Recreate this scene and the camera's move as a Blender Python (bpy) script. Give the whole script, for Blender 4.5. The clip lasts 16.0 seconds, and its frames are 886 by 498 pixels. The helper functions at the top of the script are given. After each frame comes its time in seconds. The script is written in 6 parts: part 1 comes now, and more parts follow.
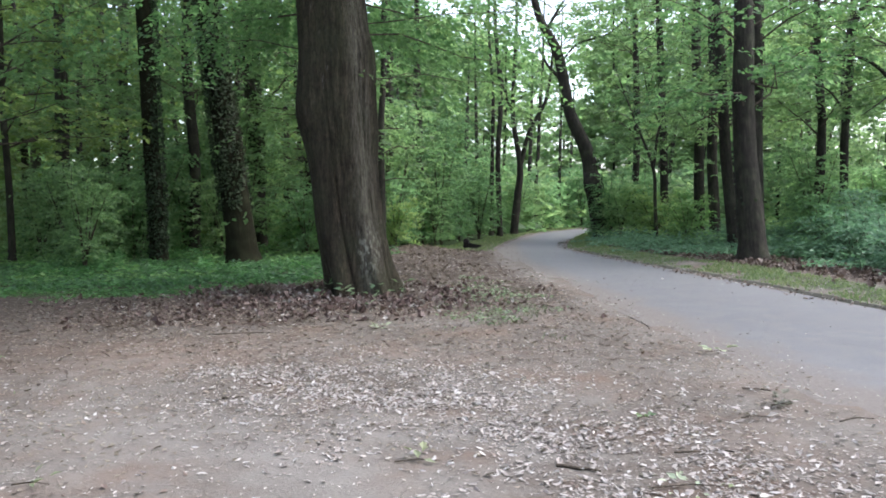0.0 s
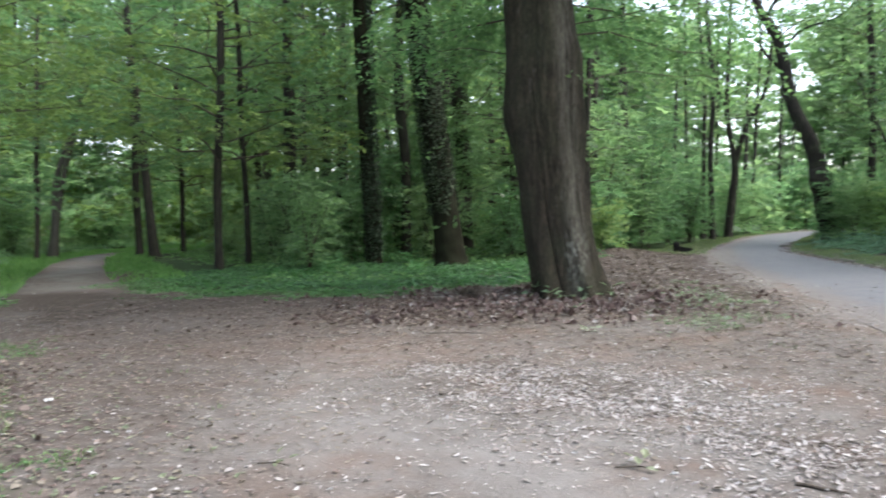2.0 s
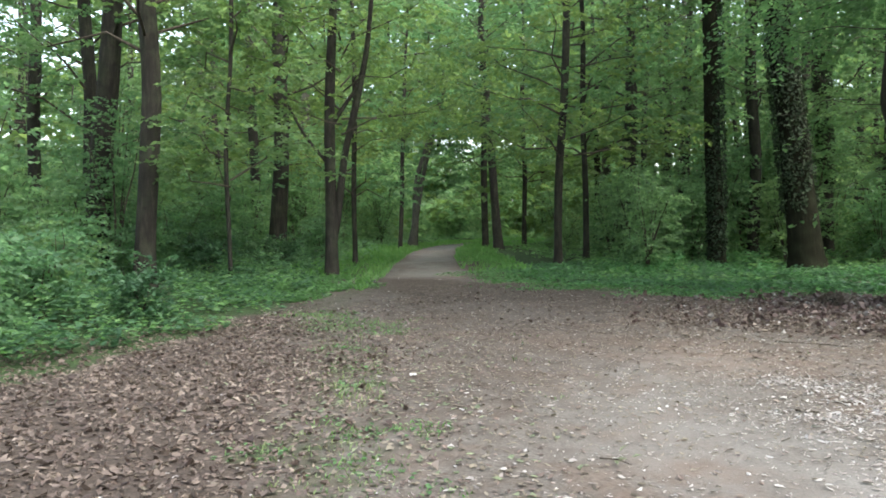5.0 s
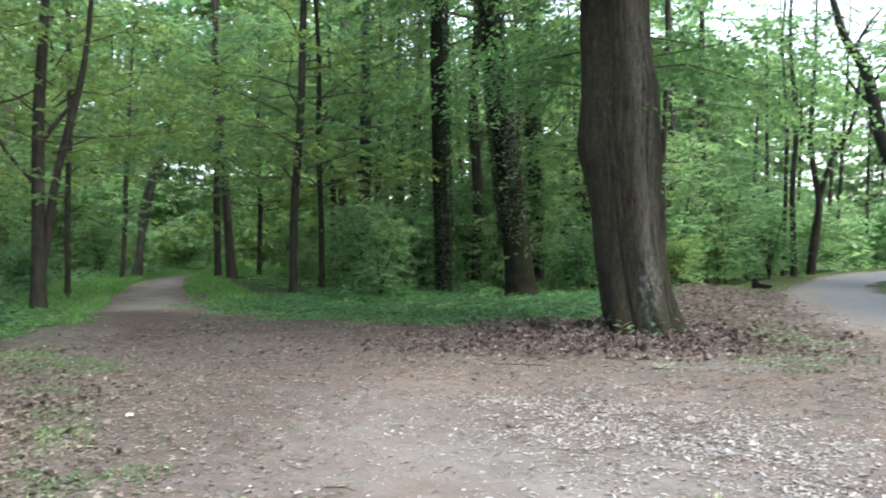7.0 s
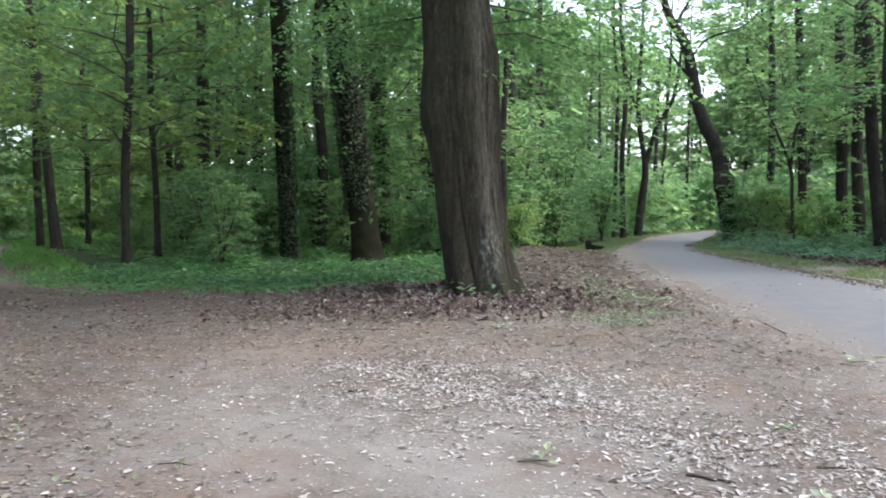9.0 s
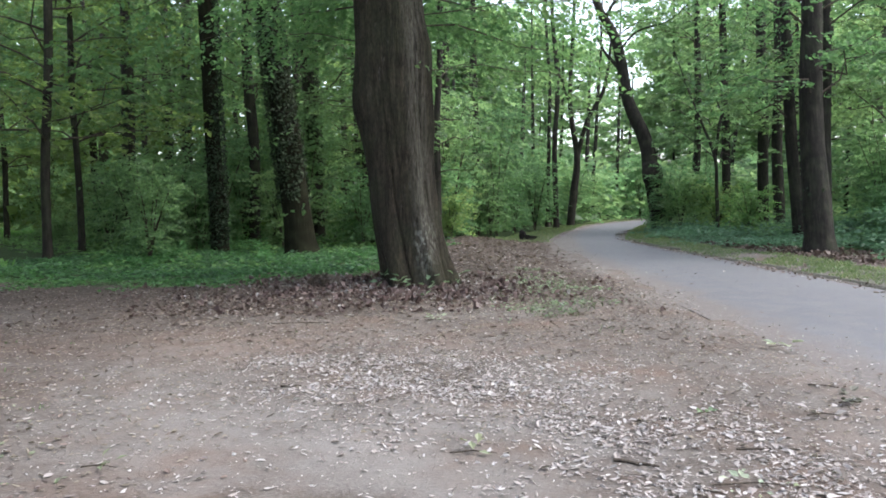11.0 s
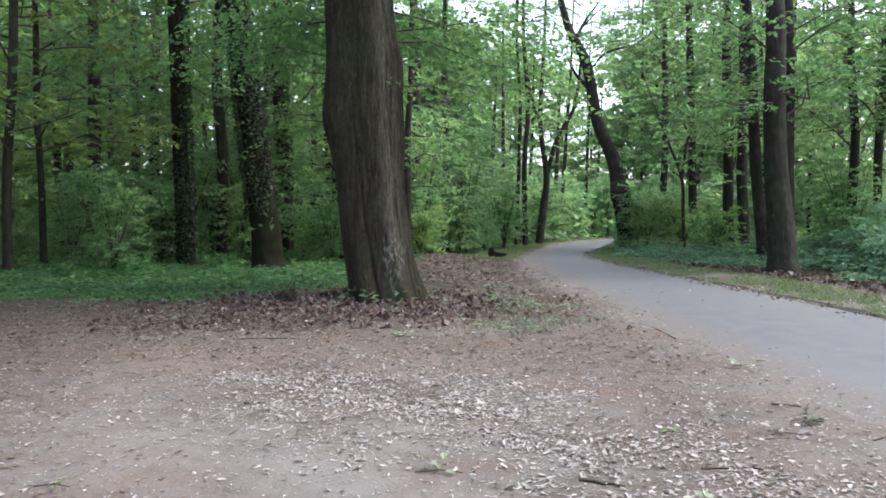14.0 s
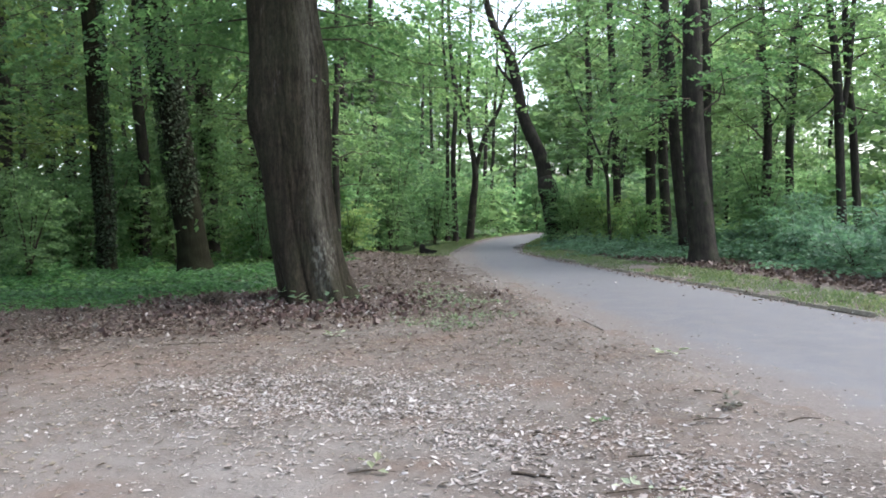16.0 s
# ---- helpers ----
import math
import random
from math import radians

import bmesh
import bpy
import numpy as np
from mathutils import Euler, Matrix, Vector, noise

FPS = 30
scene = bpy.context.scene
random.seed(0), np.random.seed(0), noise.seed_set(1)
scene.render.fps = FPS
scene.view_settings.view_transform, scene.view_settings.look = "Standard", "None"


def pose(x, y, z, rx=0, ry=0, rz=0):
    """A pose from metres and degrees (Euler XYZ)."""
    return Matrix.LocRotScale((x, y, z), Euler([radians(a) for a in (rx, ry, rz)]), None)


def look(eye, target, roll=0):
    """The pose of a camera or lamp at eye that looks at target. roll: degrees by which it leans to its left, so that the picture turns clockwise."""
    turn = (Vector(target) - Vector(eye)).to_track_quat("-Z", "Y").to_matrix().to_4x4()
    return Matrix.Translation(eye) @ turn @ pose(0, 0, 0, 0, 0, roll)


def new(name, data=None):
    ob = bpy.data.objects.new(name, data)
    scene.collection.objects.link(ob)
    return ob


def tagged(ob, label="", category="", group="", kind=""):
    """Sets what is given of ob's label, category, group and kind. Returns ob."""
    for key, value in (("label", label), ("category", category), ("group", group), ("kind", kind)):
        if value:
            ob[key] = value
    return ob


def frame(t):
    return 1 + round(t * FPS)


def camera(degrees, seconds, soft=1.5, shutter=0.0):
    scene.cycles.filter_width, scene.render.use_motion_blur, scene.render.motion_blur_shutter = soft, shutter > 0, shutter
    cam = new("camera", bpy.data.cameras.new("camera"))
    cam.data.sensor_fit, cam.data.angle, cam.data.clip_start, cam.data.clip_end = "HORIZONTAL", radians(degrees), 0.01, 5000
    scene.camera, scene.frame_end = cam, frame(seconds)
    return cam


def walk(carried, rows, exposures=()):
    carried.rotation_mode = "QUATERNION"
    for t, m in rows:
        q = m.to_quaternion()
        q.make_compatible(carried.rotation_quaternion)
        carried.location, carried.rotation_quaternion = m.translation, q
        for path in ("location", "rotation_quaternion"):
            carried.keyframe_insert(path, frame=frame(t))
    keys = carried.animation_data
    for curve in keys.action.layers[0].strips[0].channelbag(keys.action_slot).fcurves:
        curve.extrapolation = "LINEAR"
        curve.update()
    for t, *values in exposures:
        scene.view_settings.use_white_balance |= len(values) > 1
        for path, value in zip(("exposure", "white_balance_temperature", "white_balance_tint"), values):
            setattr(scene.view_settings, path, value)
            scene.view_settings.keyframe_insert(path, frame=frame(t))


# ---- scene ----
cam = camera(59.5, 16.0, soft=1.75, shutter=0.5)

PATH = [
    (0, (-0.007, -0.015, 1.393), (-0.012, 1.982, 1.293), -0.7),
    (0.5, (-0.02, -0.012, 1.402), (-0.067, 1.985, 1.313), -1.0),
    (1, (-0.037, -0.016, 1.394), (-0.205, 1.976, 1.31), -1.3),
    (1.5, (-0.04, -0.03, 1.387), (-0.363, 1.942, 1.311), -1.3),
    (2, (-0.097, 0.013, 1.363), (-0.614, 1.943, 1.284), -1.4),
    (2.5, (-0.111, 0.014, 1.361), (-0.823, 1.881, 1.279), -1.2),
    (3, (-0.129, 0.003, 1.357), (-1.017, 1.793, 1.265), -0.7),
    (3.5, (-0.149, -0.01, 1.358), (-1.202, 1.687, 1.254), -0.4),
    (3.7, (-0.162, -0.013, 1.363), (-1.281, 1.642, 1.265), -0.3),
    (4.4, (-0.163, -0.021, 1.371), (-1.427, 1.528, 1.283), -0.4),
    (5.1, (-0.163, -0.03, 1.38), (-1.431, 1.517, 1.305), -0.6),
    (5.8, (-0.164, -0.038, 1.388), (-1.305, 1.603, 1.319), -0.6),
    (6, (-0.162, -0.031, 1.383), (-1.246, 1.648, 1.316), -0.5),
    (6.5, (-0.124, -0.016, 1.38), (-0.973, 1.794, 1.343), -0.5),
    (7, (-0.096, -0.019, 1.378), (-0.785, 1.858, 1.375), 0.0),
    (7.5, (-0.078, -0.033, 1.384), (-0.63, 1.89, 1.385), -0.0),
    (8, (-0.075, -0.01, 1.388), (-0.501, 1.944, 1.374), -0.1),
    (8.5, (-0.064, -0.015, 1.382), (-0.458, 1.945, 1.325), -0.3),
    (9, (-0.039, 0.004, 1.376), (-0.351, 1.977, 1.282), -0.5),
    (9.5, (-0.015, 0.013, 1.378), (-0.242, 1.997, 1.265), -0.5),
    (9.7, (-0.007, -0.012, 1.38), (-0.19, 1.975, 1.246), -0.5),
    (10.4, (-0.008, -0.004, 1.386), (-0.147, 1.986, 1.245), -0.7),
    (11.1, (-0.008, 0.004, 1.392), (-0.157, 1.994, 1.274), -0.8),
    (11.8, (-0.009, 0.012, 1.398), (-0.139, 2.005, 1.283), -0.5),
    (12, (-0.016, 0.029, 1.389), (-0.115, 2.023, 1.265), 0.2),
    (12.5, (-0.014, 0.025, 1.393), (-0.078, 2.022, 1.301), 1.7),
    (13, (-0.012, 0.034, 1.388), (-0.059, 2.031, 1.303), 2.3),
    (13.5, (-0.014, 0.037, 1.391), (-0.072, 2.035, 1.306), 1.1),
    (14, (0.0, 0.029, 1.392), (-0.07, 2.026, 1.313), 0.0),
    (14.5, (0.01, 0.025, 1.393), (-0.056, 2.022, 1.306), -0.3),
    (15, (0.026, 0.025, 1.399), (0.041, 2.023, 1.308), -0.9),
    (15.5, (0.028, 0.018, 1.401), (0.102, 2.014, 1.305), -1.1),
    (16, (0.018, 0.028, 1.4), (0.125, 2.023, 1.312), -1.1),
]
walk(cam, [(t, look(eye, target, roll)) for t, eye, target, roll in PATH],
     exposures=[(0, 2.2, 6300, 10), (1.5, 2.25, 6300, 9.5), (2.5, 2.37, 6400, 6.5), (3.5, 2.38, 6550, 3), (4.7, 2.42, 6550, 3), (6, 2.42, 6550, 3), (6.7, 2.44, 6450, 4.5),
                (7.5, 2.52, 6300, 7), (8.2, 2.46, 6280, 8), (9, 2.32, 6300, 8.5), (10, 2.22, 6300, 10), (11.5, 2.18, 6300, 10), (16, 2.18, 6300, 10)])

# ---- light and exposure ----
SUN_AZ, SUN_EL = radians(88), radians(55)
world = bpy.data.worlds.new("overcast_sky")
scene.world = world
world.use_nodes = True
wn = world.node_tree
sky = wn.nodes.new("ShaderNodeTexSky")
sky.sky_type, sky.sun_disc, sky.sun_elevation, sky.sun_rotation = "NISHITA", False, SUN_EL, SUN_AZ
sky.air_density, sky.dust_density = 1.0, 3.0
grey = wn.nodes.new("ShaderNodeHueSaturation")
grey.inputs["Saturation"].default_value = 0.6
wn.links.new(sky.outputs[0], grey.inputs["Color"])
wn.links.new(grey.outputs[0], wn.nodes["Background"].inputs[0])
wn.nodes["Background"].inputs[1].default_value = 0.15
sun = new("sun", bpy.data.lights.new("sun", "SUN"))
sun.data.energy, sun.data.angle, sun.data.color = 0.8, radians(30), (1.0, 0.97, 0.93)
sun.matrix_world = look(Vector((math.sin(SUN_AZ) * math.cos(SUN_EL), math.cos(SUN_AZ) * math.cos(SUN_EL), math.sin(SUN_EL))) * 60, (0, 0, 0))


# ---- materials ----
def nodes_of(name):
    m = bpy.data.materials.new(name)
    m.use_nodes = True
    nt = m.node_tree
    return m, nt, nt.nodes["Principled BSDF"]


def add(nt, kind, **values):
    n = nt.nodes.new(kind)
    for key, v in values.items():
        n.inputs[key].default_value = v
    return n


def ramp(nt, fac, stops):
    n = nt.nodes.new("ShaderNodeValToRGB")
    while len(n.color_ramp.elements) < len(stops):
        n.color_ramp.elements.new(0.5)
    for e, (p, c) in zip(n.color_ramp.elements, stops):
        e.position, e.color = p, (*c, 1)
    nt.links.new(fac, n.inputs[0])
    return n.outputs[0]


def noise_of(nt, scale, detail=4.0, stretch=(1, 1, 1), rough=0.55):
    co, mp = nt.nodes.new("ShaderNodeTexCoord"), nt.nodes.new("ShaderNodeMapping")
    mp.inputs["Scale"].default_value = stretch
    n = add(nt, "ShaderNodeTexNoise", Scale=scale, Detail=detail, Roughness=rough)
    nt.links.new(co.outputs["Object"], mp.inputs[0])
    nt.links.new(mp.outputs[0], n.inputs["Vector"])
    return n.outputs[0]


def mix(nt, fac, a, b, how="MIX"):
    n = nt.nodes.new("ShaderNodeMix")
    n.data_type, n.blend_type = "RGBA", how
    for socket, v in ((n.inputs[0], fac), (n.inputs[6], a), (n.inputs[7], b)):
        if isinstance(v, (int, float)):
            socket.default_value = v
        elif isinstance(v, tuple):
            socket.default_value = (*v, 1)
        else:
            nt.links.new(v, socket)
    return n.outputs[2]


def math_of(nt, op, a, b, clamp=False):
    n = nt.nodes.new("ShaderNodeMath")
    n.operation, n.use_clamp = op, clamp
    for socket, v in zip(n.inputs, (a, b)):
        if isinstance(v, (int, float)):
            socket.default_value = v
        else:
            nt.links.new(v, socket)
    return n.outputs[0]


def bump(nt, bsdf, height, strength, distance):
    n = add(nt, "ShaderNodeBump", Strength=strength, Distance=distance)
    nt.links.new(height, n.inputs["Height"])
    nt.links.new(n.outputs[0], bsdf.inputs["Normal"])


def leaf_material(name, stops, through_light=0.4, gloss=0.5, shine=0.3):
    """Leaves that differ one from another and let some light through."""
    m, nt, b = nodes_of(name)
    geo = nt.nodes.new("ShaderNodeNewGeometry")
    big = noise_of(nt, 0.45, 2.0)
    f = math_of(nt, "ADD", math_of(nt, "MULTIPLY", geo.outputs["Random Per Island"], 0.6), math_of(nt, "MULTIPLY", big, 0.5))
    f = math_of(nt, "SUBTRACT", f, 0.05, True)
    col = ramp(nt, f, stops)
    who = nt.nodes.new("ShaderNodeObjectInfo")
    hue = nt.nodes.new("ShaderNodeHueSaturation")
    nt.links.new(math_of(nt, "ADD", math_of(nt, "MULTIPLY", who.outputs["Random"], 0.045), 0.475), hue.inputs["Hue"])
    nt.links.new(math_of(nt, "ADD", math_of(nt, "MULTIPLY", who.outputs["Random"], -0.3), 1.15), hue.inputs["Value"])
    nt.links.new(col, hue.inputs["Color"])
    col = hue.outputs[0]
    nt.links.new(col, b.inputs["Base Color"])
    b.inputs["Roughness"].default_value = gloss
    b.inputs["Specular IOR Level"].default_value = shine
    tr = nt.nodes.new("ShaderNodeBsdfTranslucent")
    warm = mix(nt, 1.0, col, (2.4, 2.5, 1.95), "MULTIPLY")
    nt.links.new(warm, tr.inputs[0])
    sh = nt.nodes.new("ShaderNodeMixShader")
    sh.inputs[0].default_value = through_light
    nt.links.new(b.outputs[0], sh.inputs[1])
    nt.links.new(tr.outputs[0], sh.inputs[2])
    nt.links.new(sh.outputs[0], nt.nodes["Material Output"].inputs[0])
    return m


def bark_material(name, dark, light, moss=0.0, scale=1.0, shine=0.2):
    m, nt, b = nodes_of(name)
    fiss = noise_of(nt, 16 * scale, 7.0, (1, 1, 0.16), 0.72)
    blot = noise_of(nt, 1.6, 3.0, (1, 1, 0.5))
    col = ramp(nt, fiss, [(0.36, dark), (0.52, tuple(0.55 * q for q in light)), (0.7, tuple(1.4 * q for q in light))])
    col = mix(nt, math_of(nt, "MULTIPLY", blot, 0.6), col, tuple(0.55 * c for c in light))
    if moss:
        grn = math_of(nt, "MULTIPLY", math_of(nt, "SUBTRACT", noise_of(nt, 3.2, 4.0), 0.45, True), moss * 4, True)
        col = mix(nt, grn, col, (0.07, 0.085, 0.045))
    nt.links.new(col, b.inputs["Base Color"])
    b.inputs["Roughness"].default_value = 0.9
    b.inputs["Specular IOR Level"].default_value = shine
    bump(nt, b, fiss, 0.9, 0.03)
    return m


CROWN_LEAF = leaf_material("crown_leaf", [(0.1, (0.0409, 0.0766, 0.0363)), (0.5, (0.0605, 0.1061, 0.0477)), (0.9, (0.082, 0.1357, 0.0601))], 0.58)
LIGHT_LEAF = leaf_material("light_leaf", [(0.1, (0.06046, 0.107, 0.05396)), (0.5, (0.08501, 0.1445, 0.07196)), (0.9, (0.118, 0.1827, 0.0933))], 0.58)
MAPLE_LEAF = leaf_material("maple_leaf", [(0.1, (0.042, 0.0715, 0.0255)), (0.5, (0.0625, 0.1, 0.0345)), (0.9, (0.094, 0.133, 0.046))], 0.58)
SHRUB_LEAF = leaf_material("shrub_leaf", [(0.1, (0.04723, 0.09348, 0.05122)), (0.5, (0.07179, 0.1334, 0.07084)), (0.9, (0.1011, 0.1725, 0.09375))], 0.55)
# a darker herb whose colour also holds the shade along the left wood
DARK_HERB = leaf_material("dark_herb_leaf", [(0.1, (0.02118, 0.05069, 0.02568)), (0.5, (0.0383, 0.08316, 0.03929)), (0.9, (0.0652, 0.1244, 0.05817))], 0.35)
NETTLE_LEAF = leaf_material("nettle_leaf", [(0.1, (0.034, 0.08, 0.03)), (0.5, (0.057, 0.125, 0.046)), (0.9, (0.092, 0.175, 0.072))], 0.4)
# a lighter copy of LIGHT_LEAF, with skylight put into its colour
LIT_LEAF = leaf_material("bush_leaf", [(0.1, (0.07, 0.124, 0.062)), (0.5, (0.1, 0.168, 0.085)), (0.9, (0.145, 0.22, 0.118))], 0.58)
HERB_LEAF = leaf_material("herb_leaf", [(0.1, (0.0386, 0.0847, 0.0513)), (0.5, (0.0643, 0.1271, 0.0812)), (0.9, (0.0985, 0.1736, 0.1155))], 0.35, 0.5, 0.3)
YELLOW_LEAF = leaf_material("yellowish_leaf", [(0.1, (0.0622, 0.118, 0.0454)), (0.5, (0.0995, 0.1672, 0.0649)), (0.9, (0.1492, 0.2065, 0.0909))], 0.5)
IVY_LEAF = leaf_material("ivy_leaf", [(0.1, (0.015, 0.023, 0.0125)), (0.55, (0.025, 0.038, 0.02)), (0.95, (0.045, 0.063, 0.037))], 0.15, 0.6, 0.12)
GRASS = leaf_material("grass_blade", [(0.1, (0.055, 0.0884, 0.0352)), (0.5, (0.09, 0.1302, 0.055)), (0.9, (0.16, 0.1721, 0.0935))], 0.3)
DULL_GRASS = leaf_material("dull_grass_blade", [(0.1, (0.045, 0.058, 0.034)), (0.5, (0.07, 0.085, 0.05)), (0.9, (0.12, 0.13, 0.085))], 0.25)
FRESH_GRASS = leaf_material("fresh_grass_blade", [(0.1, (0.06, 0.13, 0.035)), (0.5, (0.09, 0.18, 0.05)), (0.9, (0.14, 0.23, 0.075))], 0.4)
BROWN_LITTER = leaf_material("brown_litter", [(0.1, (0.0587, 0.04497, 0.03623)), (0.45, (0.07971, 0.06149, 0.05002)), (0.75, (0.1244, 0.09992, 0.08174)), (0.95, (0.2053, 0.1768, 0.1464))], 0.12, 0.6)
TAN_LITTER = leaf_material("tan_litter", [(0.1, (0.0638, 0.051, 0.0391)), (0.5, (0.119, 0.0978, 0.0765)), (0.9, (0.204, 0.1742, 0.1403))], 0.12, 0.6)
DARK_LITTER = leaf_material("dark_litter", [(0.1, (0.03, 0.02, 0.0165)), (0.45, (0.052, 0.036, 0.03)), (0.75, (0.095, 0.07, 0.058)), (0.95, (0.2, 0.165, 0.14))], 0.1, 0.55)
PALE_LITTER = leaf_material("pale_litter", [(0.1, (0.1206, 0.1004, 0.09135)), (0.45, (0.204, 0.1817, 0.17)), (0.8, (0.306, 0.2917, 0.2867)), (0.98, (0.37, 0.36, 0.355))], 0.1, 0.5)
WILTED = leaf_material("wilted_leaf", [(0.1, (0.02, 0.021, 0.015)), (0.9, (0.075, 0.075, 0.05))], 0.15)
PALE_GREEN = leaf_material("pale_green_leaf", [(0.1, (0.14, 0.17, 0.11)), (0.9, (0.3, 0.34, 0.25))], 0.2)
SEEDLING = leaf_material("seedling_leaf", [(0.1, (0.0631, 0.1043, 0.0579)), (0.9, (0.1263, 0.1812, 0.1105))], 0.3)
GREEN_LITTER = leaf_material("green_litter", [(0.1, (0.07, 0.09, 0.05)), (0.9, (0.19, 0.21, 0.13))], 0.2)
BARK = bark_material("dark_bark", (0.009, 0.0076, 0.0062), (0.036, 0.03, 0.0245), 0.25)
# darker and greener than BARK: leaf-filtered light is put into the colour
SMOOTH_BARK = bark_material("smooth_dark_bark", (0.009, 0.0088, 0.0055), (0.018, 0.0175, 0.0105), 0.1, shine=0.05)
GREY_BARK = bark_material("grey_bark", (0.045, 0.04, 0.034), (0.11, 0.1, 0.085), 0.3)
TWIG = bark_material("twig_bark", (0.03, 0.024, 0.018), (0.09, 0.072, 0.055))


def great_bark():
    """Furrowed brown-grey bark with pale lichen runs."""
    m, nt, b = nodes_of("furrowed_bark")
    fiss = noise_of(nt, 15, 8.0, (1, 1, 0.17), 0.75)
    fine = noise_of(nt, 34, 5.0, (1, 1, 0.1), 0.65)
    col = ramp(nt, fiss, [(0.32, (0.007, 0.0054, 0.0038)), (0.48, (0.025, 0.0196, 0.0135)), (0.68, (0.06, 0.049, 0.035))])
    blot = noise_of(nt, 0.9, 4.0, (1.4, 1.4, 0.35))
    col = mix(nt, ramp(nt, blot, [(0.4, (0, 0, 0)), (0.62, (0.6, 0.6, 0.6))]), col, (0.02, 0.0165, 0.0125))
    lich = ramp(nt, noise_of(nt, 7, 6.0, (1, 1, 0.3), 0.7), [(0.6, (0, 0, 0)), (0.72, (0.7, 0.7, 0.7))])
    col = mix(nt, lich, col, (0.13, 0.125, 0.115))
    moss = ramp(nt, noise_of(nt, 2.2, 5.0), [(0.42, (0, 0, 0)), (0.66, (0.7, 0.7, 0.7))])
    col = mix(nt, moss, col, (0.034, 0.035, 0.021))
    # a pale, weathered run down one side, where the trunk's lit side is painted too
    co, xyz = nt.nodes.new("ShaderNodeTexCoord"), nt.nodes.new("ShaderNodeSeparateXYZ")
    nt.links.new(co.outputs["Object"], xyz.inputs[0])
    across = math_of(nt, "ADD", xyz.outputs["X"], math_of(nt, "MULTIPLY", xyz.outputs["Z"], 0.04))
    run = math_of(nt, "SUBTRACT", 1.0, math_of(nt, "MULTIPLY", math_of(nt, "ABSOLUTE", math_of(nt, "SUBTRACT", across, 0.17), 0.0), 5.0), True)
    run = math_of(nt, "MULTIPLY", run, ramp(nt, fiss, [(0.38, (0, 0, 0)), (0.56, (0.8, 0.8, 0.8))]))
    col = mix(nt, run, col, (0.098, 0.092, 0.08))
    low = math_of(nt, "SUBTRACT", 1.0, math_of(nt, "MULTIPLY", math_of(nt, "ABSOLUTE", math_of(nt, "SUBTRACT", xyz.outputs["Z"], 0.75), 0.0), 1.6), True)
    side = math_of(nt, "SUBTRACT", 1.0, math_of(nt, "MULTIPLY", math_of(nt, "ABSOLUTE", math_of(nt, "SUBTRACT", across, 0.18), 0.0), 4.5), True)
    crust = math_of(nt, "MULTIPLY", math_of(nt, "MULTIPLY", low, side), ramp(nt, noise_of(nt, 21, 4.0, (1, 1, 0.45)), [(0.5, (0, 0, 0)), (0.6, (1.6, 1.6, 1.6))]), True)
    col = mix(nt, crust, col, (0.15, 0.152, 0.138))
    streak = ramp(nt, noise_of(nt, 20, 5.0, (1, 1, 0.035), 0.6), [(0.34, (0.76, 0.76, 0.76)), (0.66, (1.2, 1.19, 1.15))])
    col = mix(nt, 1.0, col, streak, "MULTIPLY")
    flake = ramp(nt, noise_of(nt, 34, 5.0, (1, 1, 0.4), 0.7), [(0.3, (0.5, 0.5, 0.5)), (0.7, (1.35, 1.33, 1.25))])
    col = mix(nt, 1.0, col, flake, "MULTIPLY")
    nt.links.new(col, b.inputs["Base Color"])
    b.inputs["Roughness"].default_value = 0.92
    b.inputs["Specular IOR Level"].default_value = 0.2
    bump(nt, b, math_of(nt, "ADD", fiss, math_of(nt, "MULTIPLY", fine, 0.6)), 1.0, 0.06)
    return m


